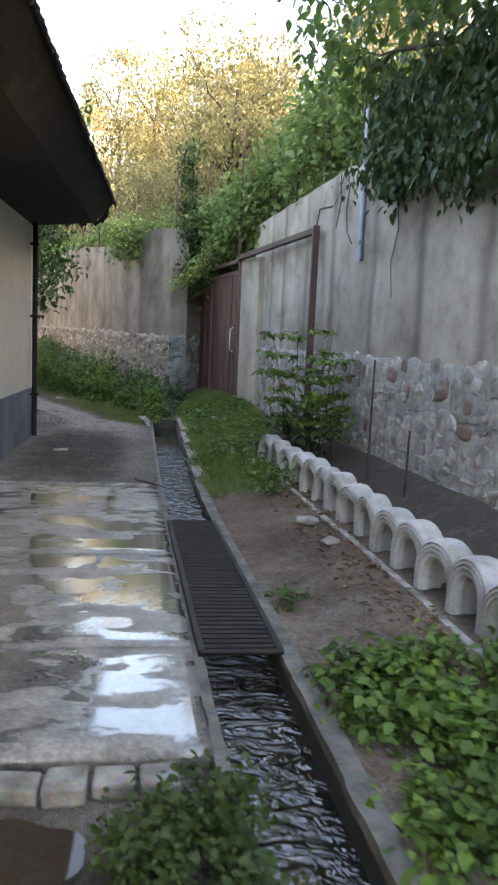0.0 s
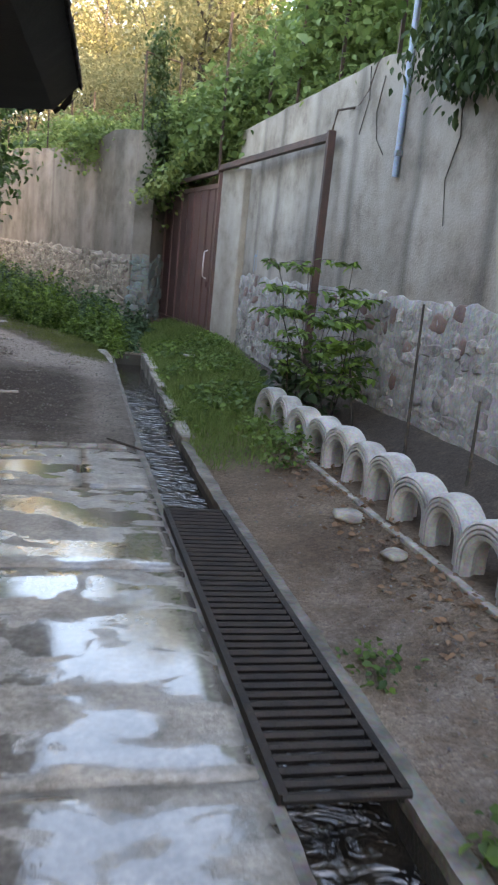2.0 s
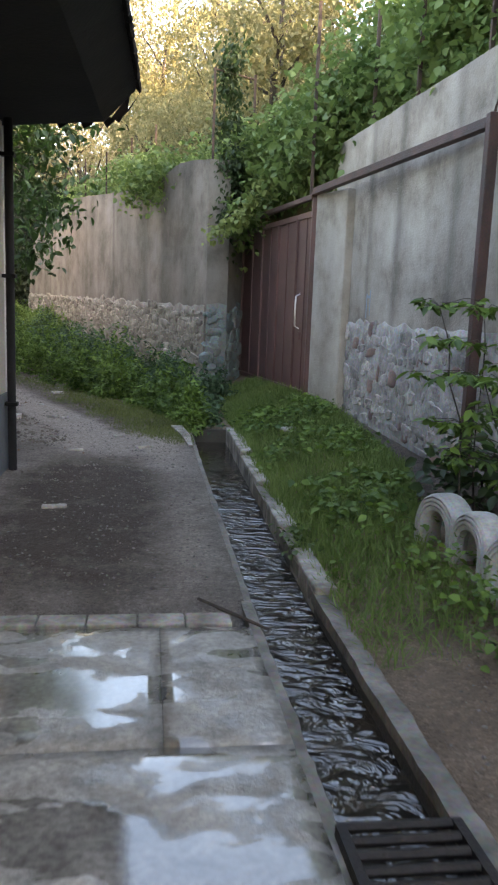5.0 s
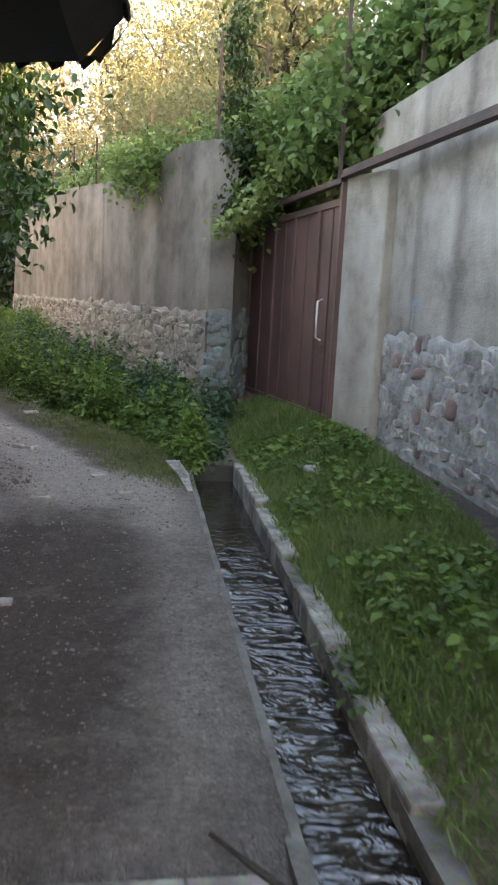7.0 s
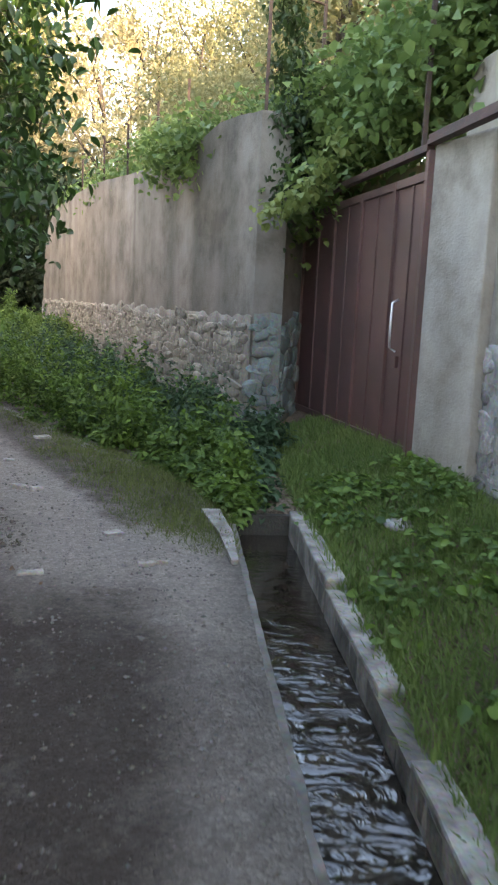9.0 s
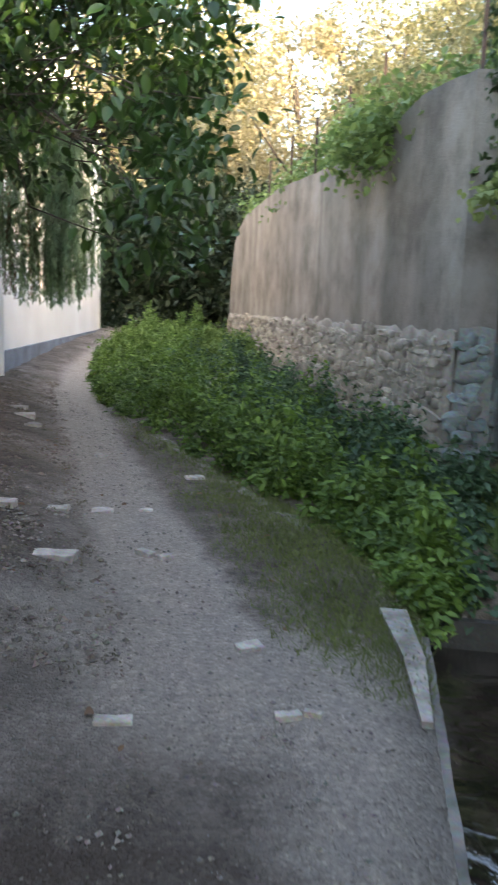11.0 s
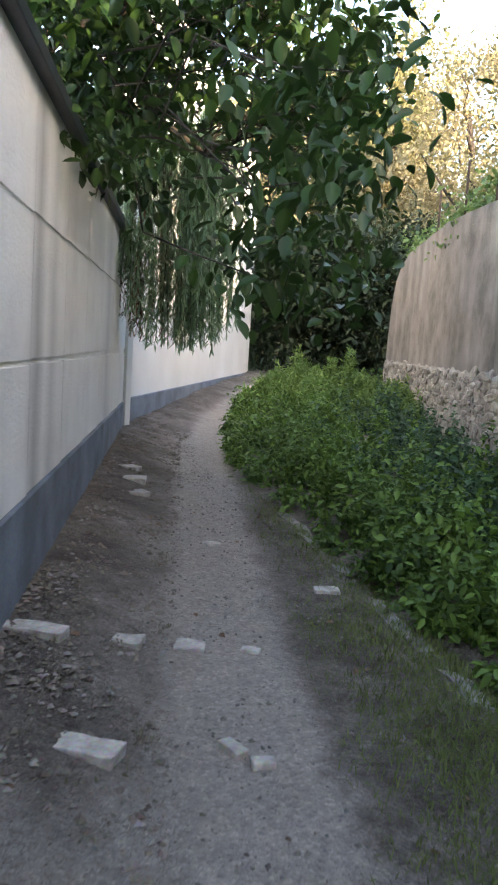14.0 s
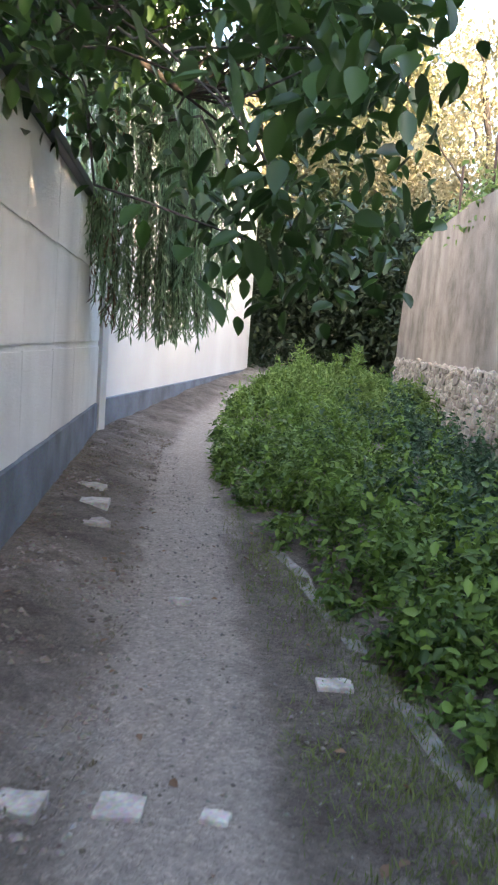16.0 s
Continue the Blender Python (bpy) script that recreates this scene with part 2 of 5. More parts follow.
M_MORTAR_FAR = material("earthy_mortar", (0.33, 0.305, 0.27), (0.2, 0.18, 0.155), 5, 0.95, 0.9, 30)
M_STONE_PALE = material("pale_stone", (0.36, 0.33, 0.29), (0.2, 0.18, 0.155), 8, 0.85, 0.7, 40, piece=0.35)
M_STONE = material("river_stone", (0.4, 0.368, 0.338), (0.2, 0.18, 0.162), 9, 0.85, 0.9, 40, piece=0.35)
M_STONE_PAINTED = material("faded_teal_stone", (0.19, 0.25, 0.25), (0.17, 0.172, 0.16), 5, 0.85, 0.6, 40, piece=0.3)
M_MORTAR_PAINTED = material("faded_teal_mortar", (0.19, 0.225, 0.22), (0.21, 0.2, 0.18), 4, 0.95, 0.9, 30)
M_STONE_RED = material("red_stone", (0.24, 0.15, 0.12), (0.15, 0.1, 0.09), 6, 0.75, 0.4, 50, piece=0.3)
M_GATE = material("brown_paint", (0.118, 0.056, 0.052), (0.078, 0.041, 0.038), 2.2, 0.5, 0.12, 80)
M_BEAM = material("rusty_brown_steel", (0.085, 0.04, 0.034), (0.045, 0.027, 0.024), 5, 0.65, 0.3, 70)
M_BLACK = material("black_roofing", (0.006, 0.006, 0.007), (0.011, 0.01, 0.011), 3, 0.95, 0.4, 30)
M_CREAM = material("cream_plaster", (0.62, 0.57, 0.47), (0.55, 0.5, 0.42), 1.5, 0.9, 0.3, 50)
M_GREY = material("grey_plinth_paint", (0.17, 0.19, 0.21), (0.11, 0.12, 0.14), 2.5, 0.8, 0.3, 50)
M_BLUE = material("blue_grey_plinth", (0.2, 0.235, 0.29), (0.12, 0.135, 0.16), 2.6, 0.8, 0.4, 50)
M_WHITE = plaster_material("off_white_panel", (0.88, 0.865, 0.84), (0.8, 0.785, 0.76), 0.2, 11.0, 21.0, [(12.4, 0.3, 0.1), (14.4, 0.22, 0.42), (14.85, 0.2, 0.25), (17.9, 0.5, 0.3)])
M_WHITE_B = material("white_building", (0.8, 0.79, 0.76), (0.72, 0.7, 0.67), 0.8, 0.85, 0.2, 60)
M_PAINT_MARK = material("faded_blue_paint", (0.17, 0.25, 0.33), (0.22, 0.27, 0.31), 8, 0.8, 0.2)
M_TYRE = material("white_painted_rubber", (0.5, 0.49, 0.47), (0.3, 0.285, 0.26), 6, 0.6, 0.3, 60, lo=0.48, hi=0.72, piece=0.12)
M_IRON = material("black_iron", (0.013, 0.012, 0.0125), (0.034, 0.025, 0.02), 8, 0.62, 0.4, 90, 0.3)
M_ZINC = material("galvanised_steel", (0.26, 0.3, 0.35), (0.18, 0.2, 0.23), 6, 0.5, 0.1, 60, 0.8)
M_CHROME = material("bright_steel", (0.85, 0.85, 0.85), (0.75, 0.75, 0.75), 6, 0.3, 0.05, 60, 0.7)
M_RUST = material("rusty_bar", (0.09, 0.055, 0.04), (0.05, 0.035, 0.03), 8, 0.8, 0.3)
M_BARK = material("bark", (0.075, 0.06, 0.048), (0.035, 0.03, 0.025), 12, 0.95, 0.8, 60)
M_BRICK = material("pale_brick", (0.52, 0.485, 0.44), (0.33, 0.3, 0.265), 14, 0.9, 0.5, 60, piece=0.15)
M_WATER = water_material()
M_PUDDLE = material("muddy_water", (0.05, 0.036, 0.026), (0.07, 0.052, 0.038), 5, 0.04, 0.0)
M_LEAF = leaf_material("walnut_leaf", (0.01, 0.026, 0.008), (0.05, 0.115, 0.02), 0.4, 0.28)
M_NETTLE = leaf_material("nettle_leaf", (0.016, 0.055, 0.014), (0.2, 0.33, 0.055), 0.55)
M_VINE = leaf_material("vine_leaf", (0.06, 0.125, 0.035), (0.26, 0.35, 0.11), 0.5, 0.4)
M_VINE_TIP = leaf_material("vine_shoot_leaf", (0.15, 0.2, 0.06), (0.34, 0.4, 0.14), 0.5, 0.45)
M_IVY = leaf_material("creeper_leaf", (0.02, 0.05, 0.018), (0.06, 0.1, 0.03), 0.45)
# leaf green darkened to stand in for the thicket's shade
M_SHADED_THICKET = leaf_material("shade_darkened_leaf", (0.012, 0.025, 0.01), (0.04, 0.06, 0.02), 0.6, 0.2)
M_GRASS = leaf_material("grass_blade", (0.08, 0.15, 0.032), (0.25, 0.33, 0.1), 0.6)
M_SHORT_GRASS = leaf_material("short_grass", (0.08, 0.105, 0.03), (0.21, 0.25, 0.078), 0.7, 0.3)
M_MULBERRY = leaf_material("mulberry_leaf", (0.04, 0.085, 0.02), (0.13, 0.2, 0.05), 0.45, 0.5)
M_MINT = leaf_material("mint_leaf", (0.014, 0.042, 0.02), (0.1, 0.19, 0.085), 0.5)
M_NETTLE_TALL = leaf_material("tall_weed_leaf", (0.07, 0.14, 0.03), (0.22, 0.32, 0.08), 0.6)
M_WILLOW = leaf_material("willow_leaf", (0.16, 0.27, 0.15), (0.32, 0.44, 0.25), 0.5, 0.55)
M_AUTUMN = leaf_material("hill_leaf", (0.18, 0.165, 0.085), (0.43, 0.38, 0.24), 0.8)
M_DRY = leaf_material("dry_leaf", (0.1, 0.06, 0.04), (0.32, 0.19, 0.11), 0.8, 0.1)


def ground_material():
    """Dust, asphalt grit and moss on the path; brown earth beside the drain."""
    m, nt, nodes, L, bsdf = node_material("ground")
    geo = nodes.new("ShaderNodeNewGeometry")
    sep = nodes.new("ShaderNodeSeparateXYZ")
    L(geo.outputs["Position"], sep.inputs[0])
    big = nodes.new("ShaderNodeTexNoise")
    big.inputs["Scale"].default_value, big.inputs["Detail"].default_value = 1.4, 8.0
    grit = nodes.new("ShaderNodeTexNoise")
    grit.inputs["Scale"].default_value, grit.inputs["Detail"].default_value = 30.0, 6.0
    fine = nodes.new("ShaderNodeTexNoise")
    fine.inputs["Scale"].default_value, fine.inputs["Detail"].default_value = 140.0, 3.0
    for n in (big, grit, fine):
        L(geo.outputs["Position"], n.inputs["Vector"])
    path = ramp_node(nodes, [(0.35, (0.17, 0.145, 0.125)), (0.55, (0.275, 0.24, 0.21)), (0.7, (0.36, 0.32, 0.285))])
    L(big.outputs["Fac"], path.inputs[0])
    earth = ramp_node(nodes, [(0.35, (0.14, 0.098, 0.07)), (0.58, (0.255, 0.188, 0.138)), (0.72, (0.37, 0.295, 0.225))])
    L(big.outputs["Fac"], earth.inputs[0])
    side = nodes.new("ShaderNodeMapRange")
    side.inputs[1].default_value, side.inputs[2].default_value = 0.35, 0.5
    L(sep.outputs[0], side.inputs[0])
    pick = nodes.new("ShaderNodeMix")
    pick.data_type = "RGBA"
    L(side.outputs[0], pick.inputs[0])
    L(path.outputs[0], pick.inputs[6])
    L(earth.outputs[0], pick.inputs[7])
    mix = nodes.new("ShaderNodeMix")
    mix.data_type, mix.blend_type = "RGBA", "OVERLAY"
    mix.inputs[0].default_value = 0.3
    patchy = nodes.new("ShaderNodeTexNoise")
    patchy.inputs["Scale"].default_value, patchy.inputs["Detail"].default_value = 4.5, 10.0
    patchy.inputs["Roughness"].default_value = 0.65
    L(geo.outputs["Position"], patchy.inputs["Vector"])
    out = pick.outputs[2]
    for key, colour in (("dust", (0.4, 0.35, 0.31)), ("damp", (0.095, 0.074, 0.061))):
        at = nodes.new("ShaderNodeAttribute")
        at.attribute_name = key
        ragged = nodes.new("ShaderNodeMath")
        ragged.operation = "MULTIPLY_ADD"
        L(patchy.outputs["Fac"], ragged.inputs[0])
        ragged.inputs[1].default_value = 1.3
        L(at.outputs["Fac"], ragged.inputs[2])
        add2 = nodes.new("ShaderNodeMapRange")
        add2.inputs[1].default_value, add2.inputs[2].default_value = 0.92, 1.5
        L(ragged.outputs[0], add2.inputs[0])
        lay = nodes.new("ShaderNodeMix")
        lay.data_type = "RGBA"
        L(add2.outputs[0], lay.inputs[0])
        L(out, lay.inputs[6])
        lay.inputs[7].default_value = (*colour, 1)
        out = lay.outputs[2]
    mid = nodes.new("ShaderNodeTexNoise")
    mid.inputs["Scale"].default_value, mid.inputs["Detail"].default_value = 22.0, 10.0
    mid.inputs["Roughness"].default_value = 0.82
    L(geo.outputs["Position"], mid.inputs["Vector"])
    speck = ramp_node(nodes, [(0.36, (0.15, 0.14, 0.13)), (0.49, (0.5, 0.5, 0.5)), (0.66, (0.88, 0.87, 0.85))])
    L(mid.outputs["Fac"], speck.inputs[0])
    L(out, mix.inputs[6])
    L(speck.outputs[0], mix.inputs[7])
    # grit: small stones set in the surface, some pale, some dark
    warp = nodes.new("ShaderNodeMix")
    warp.data_type, warp.blend_type = "RGBA", "ADD"
    warp.inputs[0].default_value = 0.012
    L(geo.outputs["Position"], warp.inputs[6])
    L(grit.outputs["Color"], warp.inputs[7])
    out = mix.outputs[2]
    cells = []
    for size, share, pale in ((75.0, 0.42, 0.8), (30.0, 0.1, 0.9)):
        cell = nodes.new("ShaderNodeTexVoronoi")
        cell.inputs["Scale"].default_value = size
        L(warp.outputs[2], cell.inputs["Vector"])
        tone = ramp_node(nodes, [(0.0, (0.22, 0.21, 0.2)), (0.3, (0.46, 0.46, 0.46)), (0.75, (0.52, 0.515, 0.51)), (0.93, (pale, pale, pale * 0.97))])
        grey = nodes.new("ShaderNodeSeparateColor")
        L(cell.outputs["Color"], grey.inputs[0])
        L(grey.outputs[0], tone.inputs[0])
        lay = nodes.new("ShaderNodeMix")
        lay.data_type, lay.blend_type = "RGBA", "OVERLAY"
        lay.inputs[0].default_value = share
        L(out, lay.inputs[6])
        L(tone.outputs[0], lay.inputs[7])
        out = lay.outputs[2]
        cells.append(cell)
    L(out, bsdf.inputs["Base Color"])
    bsdf.inputs["Roughness"].default_value = 0.92
    add = nodes.new("ShaderNodeMath")
    add.operation = "ADD"
    L(grit.outputs["Fac"], add.inputs[0])
    L(fine.outputs["Fac"], add.inputs[1])
    b = nodes.new("ShaderNodeBump")
    b.inputs["Strength"].default_value, b.inputs["Distance"].default_value = 1.0, 0.024
    sunk = nodes.new("ShaderNodeMath")
    sunk.operation = "MULTIPLY_ADD"
    sunk.inputs[1].default_value = -0.8
    L(cells[0].outputs["Distance"], sunk.inputs[0])
    L(add.outputs[0], sunk.inputs[2])
    L(sunk.outputs[0], b.inputs["Height"])
    L(b.outputs[0], bsdf.inputs["Normal"])
    return m


M_GROUND = ground_material()
M_HILL = material("hill_soil", (0.12, 0.12, 0.05), (0.2, 0.16, 0.08), 0.4, 0.95, 0.3, 10)


# ---- builders ----
def part(name, bm, mat, parent=None, label="", smooth=False):
    me = bpy.data.meshes.new(name)
    bm.to_mesh(me)
    bm.free()
    if smooth:
        for p in me.polygons:
            p.use_smooth = True
    me.materials.append(mat)
    ob = new(name, me)
    if parent:
        ob.parent = parent
    if label:
        ob["label"] = label
    return ob


def raw(name, verts, faces, mat, parent=None, smooth=False):
    me = bpy.data.meshes.new(name)
    me.from_pydata([tuple(v) for v in verts], [], faces)
    me.materials.append(mat)
    if smooth:
        for p in me.polygons:
            p.use_smooth = True
    ob = new(name, me)
    if parent:
        ob.parent = parent
    return ob


def box(bm, x0, x1, y0, y1, z0, z1, bevel=0.0, m=None):
    r = bmesh.ops.create_cube(bm, size=1.0)
    vs = r["verts"]
    t = Matrix.Translation(((x0 + x1) / 2, (y0 + y1) / 2, (z0 + z1) / 2)) @ Matrix.Diagonal((x1 - x0, y1 - y0, z1 - z0, 1))
    bmesh.ops.transform(bm, matrix=(m @ t) if m else t, verts=vs)
    if bevel:
        es = list({e for v in vs for e in v.link_edges})
        bmesh.ops.bevel(bm, geom=es, offset=bevel, segments=2, affect="EDGES", profile=0.5)
    return vs


def tube(bm, points, radii, sides=8):
    """A tapered tube along points."""
    rings = []
    pts = [Vector(p) for p in points]
    for i, p in enumerate(pts):
        d = (pts[min(i + 1, len(pts) - 1)] - pts[max(i - 1, 0)]).normalized()
        a = d.orthogonal().normalized()
        b = d.cross(a)
        r = radii[i] if hasattr(radii, "__len__") else radii
        rings.append([bm.verts.new(p + (a * math.cos(k * math.tau / sides) + b * math.sin(k * math.tau / sides)) * r) for k in range(sides)])
    for q, w in zip(rings, rings[1:]):
        best = min(range(sides), key=lambda s: (q[0].co - w[s].co).length)
        for k in range(sides):
            bm.faces.new((q[k], q[(k + 1) % sides], w[(k + 1 + best) % sides], w[(k + best) % sides]))
    bm.faces.new(rings[0])
    bm.faces.new(rings[-1])


def between(a, b, z=0.0):
    """A pose at a whose x axis runs to b."""
    return pose(a[0], a[1], z, 0, 0, math.degrees(math.atan2(b[1] - a[1], b[0] - a[0])))


def leaves(name, places, mat, size=0.1, width=0.5, tilt=(20, 70), parent=None, rng=None, fold=0.22, vary=0.4, heading=None, fine=False):
    """Many folded leaves as one mesh: places is an N x 3 array of stalk ends."""
    rng = rng or np.random.default_rng(5)
    p = np.asarray(places, float)
    n = len(p)
    yaw = rng.uniform(0, 2 * np.pi, n) if heading is None else heading
    drop = np.radians(rng.uniform(tilt[0], tilt[1], n))
    roll = rng.normal(0, 0.5, n)
    along = np.stack([np.cos(yaw) * np.cos(drop), np.sin(yaw) * np.cos(drop), -np.sin(drop)], 1)
    flat = np.stack([-np.sin(yaw), np.cos(yaw), np.zeros(n)], 1)
    up = np.cross(along, flat)
    across = flat * np.cos(roll)[:, None] + up * np.sin(roll)[:, None]
    up = np.cross(along, across)
    s = size * rng.uniform(1 - vary, 1 + vary, n)[:, None]
    half = [(0.14, 0.3, 0.5), (0.34, 0.48, 0.75), (0.6, 0.44, 0.8), (0.83, 0.25, 0.4)] if fine else [(0.3, 0.5, 0.7), (0.68, 0.38, 0.8)]
    shape = [(0, 0, 0)] + half + [(1, 0, -0.35)] + [(a, -b, c) for a, b, c in half[::-1]]
    k, h = len(shape), len(half) + 2
    v = np.stack([p + s * (a * along + b * width * across + c * fold * width * up) for a, b, c in shape], 1).reshape(-1, 3)
    base = np.arange(n)[:, None] * k
    f = np.concatenate([base + np.arange(h), base + np.array([0] + list(range(h - 1, k)))], 1).reshape(-1)
    me = bpy.data.meshes.new(name)
    me.vertices.add(n * k)
    me.vertices.foreach_set("co", v.astype(np.float32).reshape(-1))
    me.loops.add(n * 2 * h)
    me.loops.foreach_set("vertex_index", f.astype(np.int32))
    me.polygons.add(n * 2)
    me.polygons.foreach_set("loop_start", np.arange(0, n * 2 * h, h, dtype=np.int32))
    me.materials.append(mat)
    me.update(calc_edges=True)
    me.validate()
    ob = new(name, me)
    if parent:
        ob.parent = parent
    return ob


def clumps(rng, centres, spread, count):
    """count points round each centre, gaussian with that spread (x, y, z)."""
    c = np.repeat(np.asarray(centres, float), count, 0)
    return c + rng.normal(0, 1, c.shape) * np.asarray(spread)


def smooth(a, b, x):
    t = np.clip((x - a) / (b - a), 0, 1)
    return t * t * (3 - 2 * t)


# ---- plan ----
RIGHT_A, RIGHT_B = (3.03, 0.0), (1.89, 13.75)
FAR_A, FAR_B = (0.53, 16.17), (-3.9, 29.1)
GATE_A, GATE_B = (1.7, 13.78), (1.18, 17.05)
LEFT_A, LEFT_B = (-1.5, 11.2), (-5.72, 20.15)
BACK_A, BACK_B = (-5.8, 20.3), (-8.5, 32.3)


def drain_left(y):
    return np.interp(y, [-4, 3.0, 6.2, 8.0, 12.6], [0.54, 0.33, 0.245, 0.21, 0.165])


def drain_right(y):
    return np.interp(y, [-4, 3.0, 6.2, 8.0, 13.0], [0.92, 0.72, 0.60, 0.56, 0.575])


def left_wall_x(y):
    return np.interp(y, [11.2, 20.15, 32.3], [-1.5, -5.72, -8.5])


def height(x, y):
    """The ground's height."""
    h = np.interp(y, [-5, 7, 11, 13, 15, 19, 22, 26, 32, 60], [-0.02, -0.015, 0.05, 0.12, 0.17, 0.34, 0.46, 0.7, 0.92, 1.6])
    gap = x - left_wall_x(y)
    h = h + 0.16 * (1 - smooth(0.0, 1.0, gap)) * smooth(12.0, 13.5, y)
    h = h + 0.24 * smooth(1.8, 2.45, x) * (1 - smooth(8.6, 10.2, y)) * smooth(0, 3, y)
    right = smooth(0.75, 1.7, x)
    h = h + right * np.interp(y, [0, 6, 9, 12, 14], [0.12, 0.13, 0.14, 0.2, 0.26]) * (1 - smooth(17, 19, y))
    return h


def path_line(y):
    """The middle of the trodden path."""
    return np.interp(y, [8, 12.5, 15.2, 17.3, 19.2, 22.5, 30], [-0.9, -1.0, -2.2, -3.2, -4.1, -5.3, -7.3])


def build_ground():
    ys = np.concatenate([[-120, -60, -30, -15, -8], np.arange(-4, 7.9, 0.2), np.arange(8.0, 22.0, 0.085), np.arange(22.0, 30.01, 0.25), [32, 35, 40, 50, 70, 110, 180, 320]])
    lefts = np.concatenate([[-200, -100, -50, -25, -16, -12, -10, -8.5, -7.5, -6.8], np.arange(-6.4, -0.05, 0.085)])
    rights = np.concatenate([np.arange(0.75, 2.5, 0.1), [2.6, 3.0, 4, 6, 10, 20, 50, 100, 200]])
    verts, faces = [], []
    w = len(lefts) + 4 + len(rights)
    for y in ys:
        xl, xr = float(drain_left(y)), float(drain_right(y))
        deep = -0.42 if -60 < y < 12.95 else None
        xs = np.concatenate([lefts, [xl - 0.03, xl - 0.02, xr + 0.02, xr + 0.03], rights + 0.1 * (xr - 0.57)])
        hs = height(xs, np.full(len(xs), y))
        n0 = len(lefts)
        wall_x = float(left_wall_x(y))
        mid = float(path_line(y))
        for i, (x, h) in enumerate(zip(xs, hs)):
            if -4 <= y <= 30 and -7 < x < 4:
                k = min(1.0, abs(x - 0.38) * 1.6) ** 2
                off = min(1.0, max(0.0, mid - 0.3 - x) / 0.3) if y > 12.3 else 0.0
                h += 0.018 * k * noise.noise((x * 1.3, y * 1.3, 0)) + k * (0.004 + 0.012 * off) * noise.noise((x * 3.3, y * 3.3, 3)) + 0.006 * off * noise.noise((x * 7, y * 7, 6))
                if y > 12.2 and x < mid - 0.35:
                    h += 0.022 * max(0.0, noise.noise((x * 3.2, y * 2.4, 9)) + 0.1) * min(1.0, (mid - 0.35 - x) * 4)
            if y < 7.9 and -2.6 < x < xl:
                h -= 0.06
            verts.append((x, y, deep if deep is not None and i in (n0 + 1, n0 + 2) else float(h)))
    for j in range(len(ys) - 1):
        for i in range(w - 1):
            a = j * w + i
            faces.append((a, a + 1, a + 1 + w, a + w))
    g = raw("ground", verts, faces, M_GROUND, smooth=True)
    v = np.array(verts)
    x, y = v[:, 0], v[:, 1]
    line = path_line(y)
    dust = np.exp(-((x - line - 0.35 * (1 - smooth(12.5, 14.5, y))) / (0.36 + 0.3 * (1 - smooth(12.5, 14.5, y)))) ** 4) * smooth(10.6, 12.2, y) + 0.42 * smooth(-0.5, -0.1, x) * (x < 0.3) * smooth(7.9, 8.3, y) * (1 - smooth(11.5, 12.5, y)) + 0.4 * smooth(0.6, 0.75, x) * (1 - smooth(1.3, 1.7, x)) * (1 - smooth(4.6, 6.6, y))
    gap = x - left_wall_x(y)
    damp = 0.66 * (1 - smooth(0.35, 1.05, gap)) * smooth(12.3, 13.2, y) * (x < 0) + 0.68 * smooth(0.28, 0.5, x - line) * smooth(12.0, 13.0, y) * (x < 0.1) + 0.95 * np.exp(-((x + 0.8) / 0.66) ** 4 - ((y - 9.75) / 1.9) ** 4) + 0.85 * smooth(1.5, 1.75, x) + 0.7 * np.exp(-((x + 0.2) / 0.5) ** 2 - ((y - 2.0) / 0.6) ** 2)
    for key, value in (("dust", dust), ("damp", damp)):
        a = g.data.attributes.new(key, "FLOAT", "POINT")
        a.data.foreach_set("value", np.clip(value, 0, 1).astype(np.float32))
    tagged(g, "dusty grey path and brown earth of a narrow lane", "ground", kind="structure")


build_ground()


# ---- drain ----
def strip(bm, left, right, y0, y1, z0, z1, step=0.5):
    """A bar that follows two edges along y; z1 may be a function of y."""
    ys = np.linspace(y0, y1, max(2, int((y1 - y0) / step) + 1))
    rings = []
    for y in ys:
        a, b = float(left(y)), float(right(y))
        top = z1(y) if callable(z1) else z1
        rings.append([bm.verts.new(c) for c in ((a, y, z0), (b, y, z0), (b, y, top), (a, y, top))])
    for q, w in zip(rings, rings[1:]):
        for k in range(4):
            bm.faces.new((q[k], q[(k + 1) % 4], w[(k + 1) % 4], w[k]))
    bm.faces.new(rings[0][::-1])
    bm.faces.new(rings[-1])
    bmesh.ops.recalc_face_normals(bm, faces=bm.faces)


def lane(y):
    return float(height(np.float64(0.0), np.float64(y)))


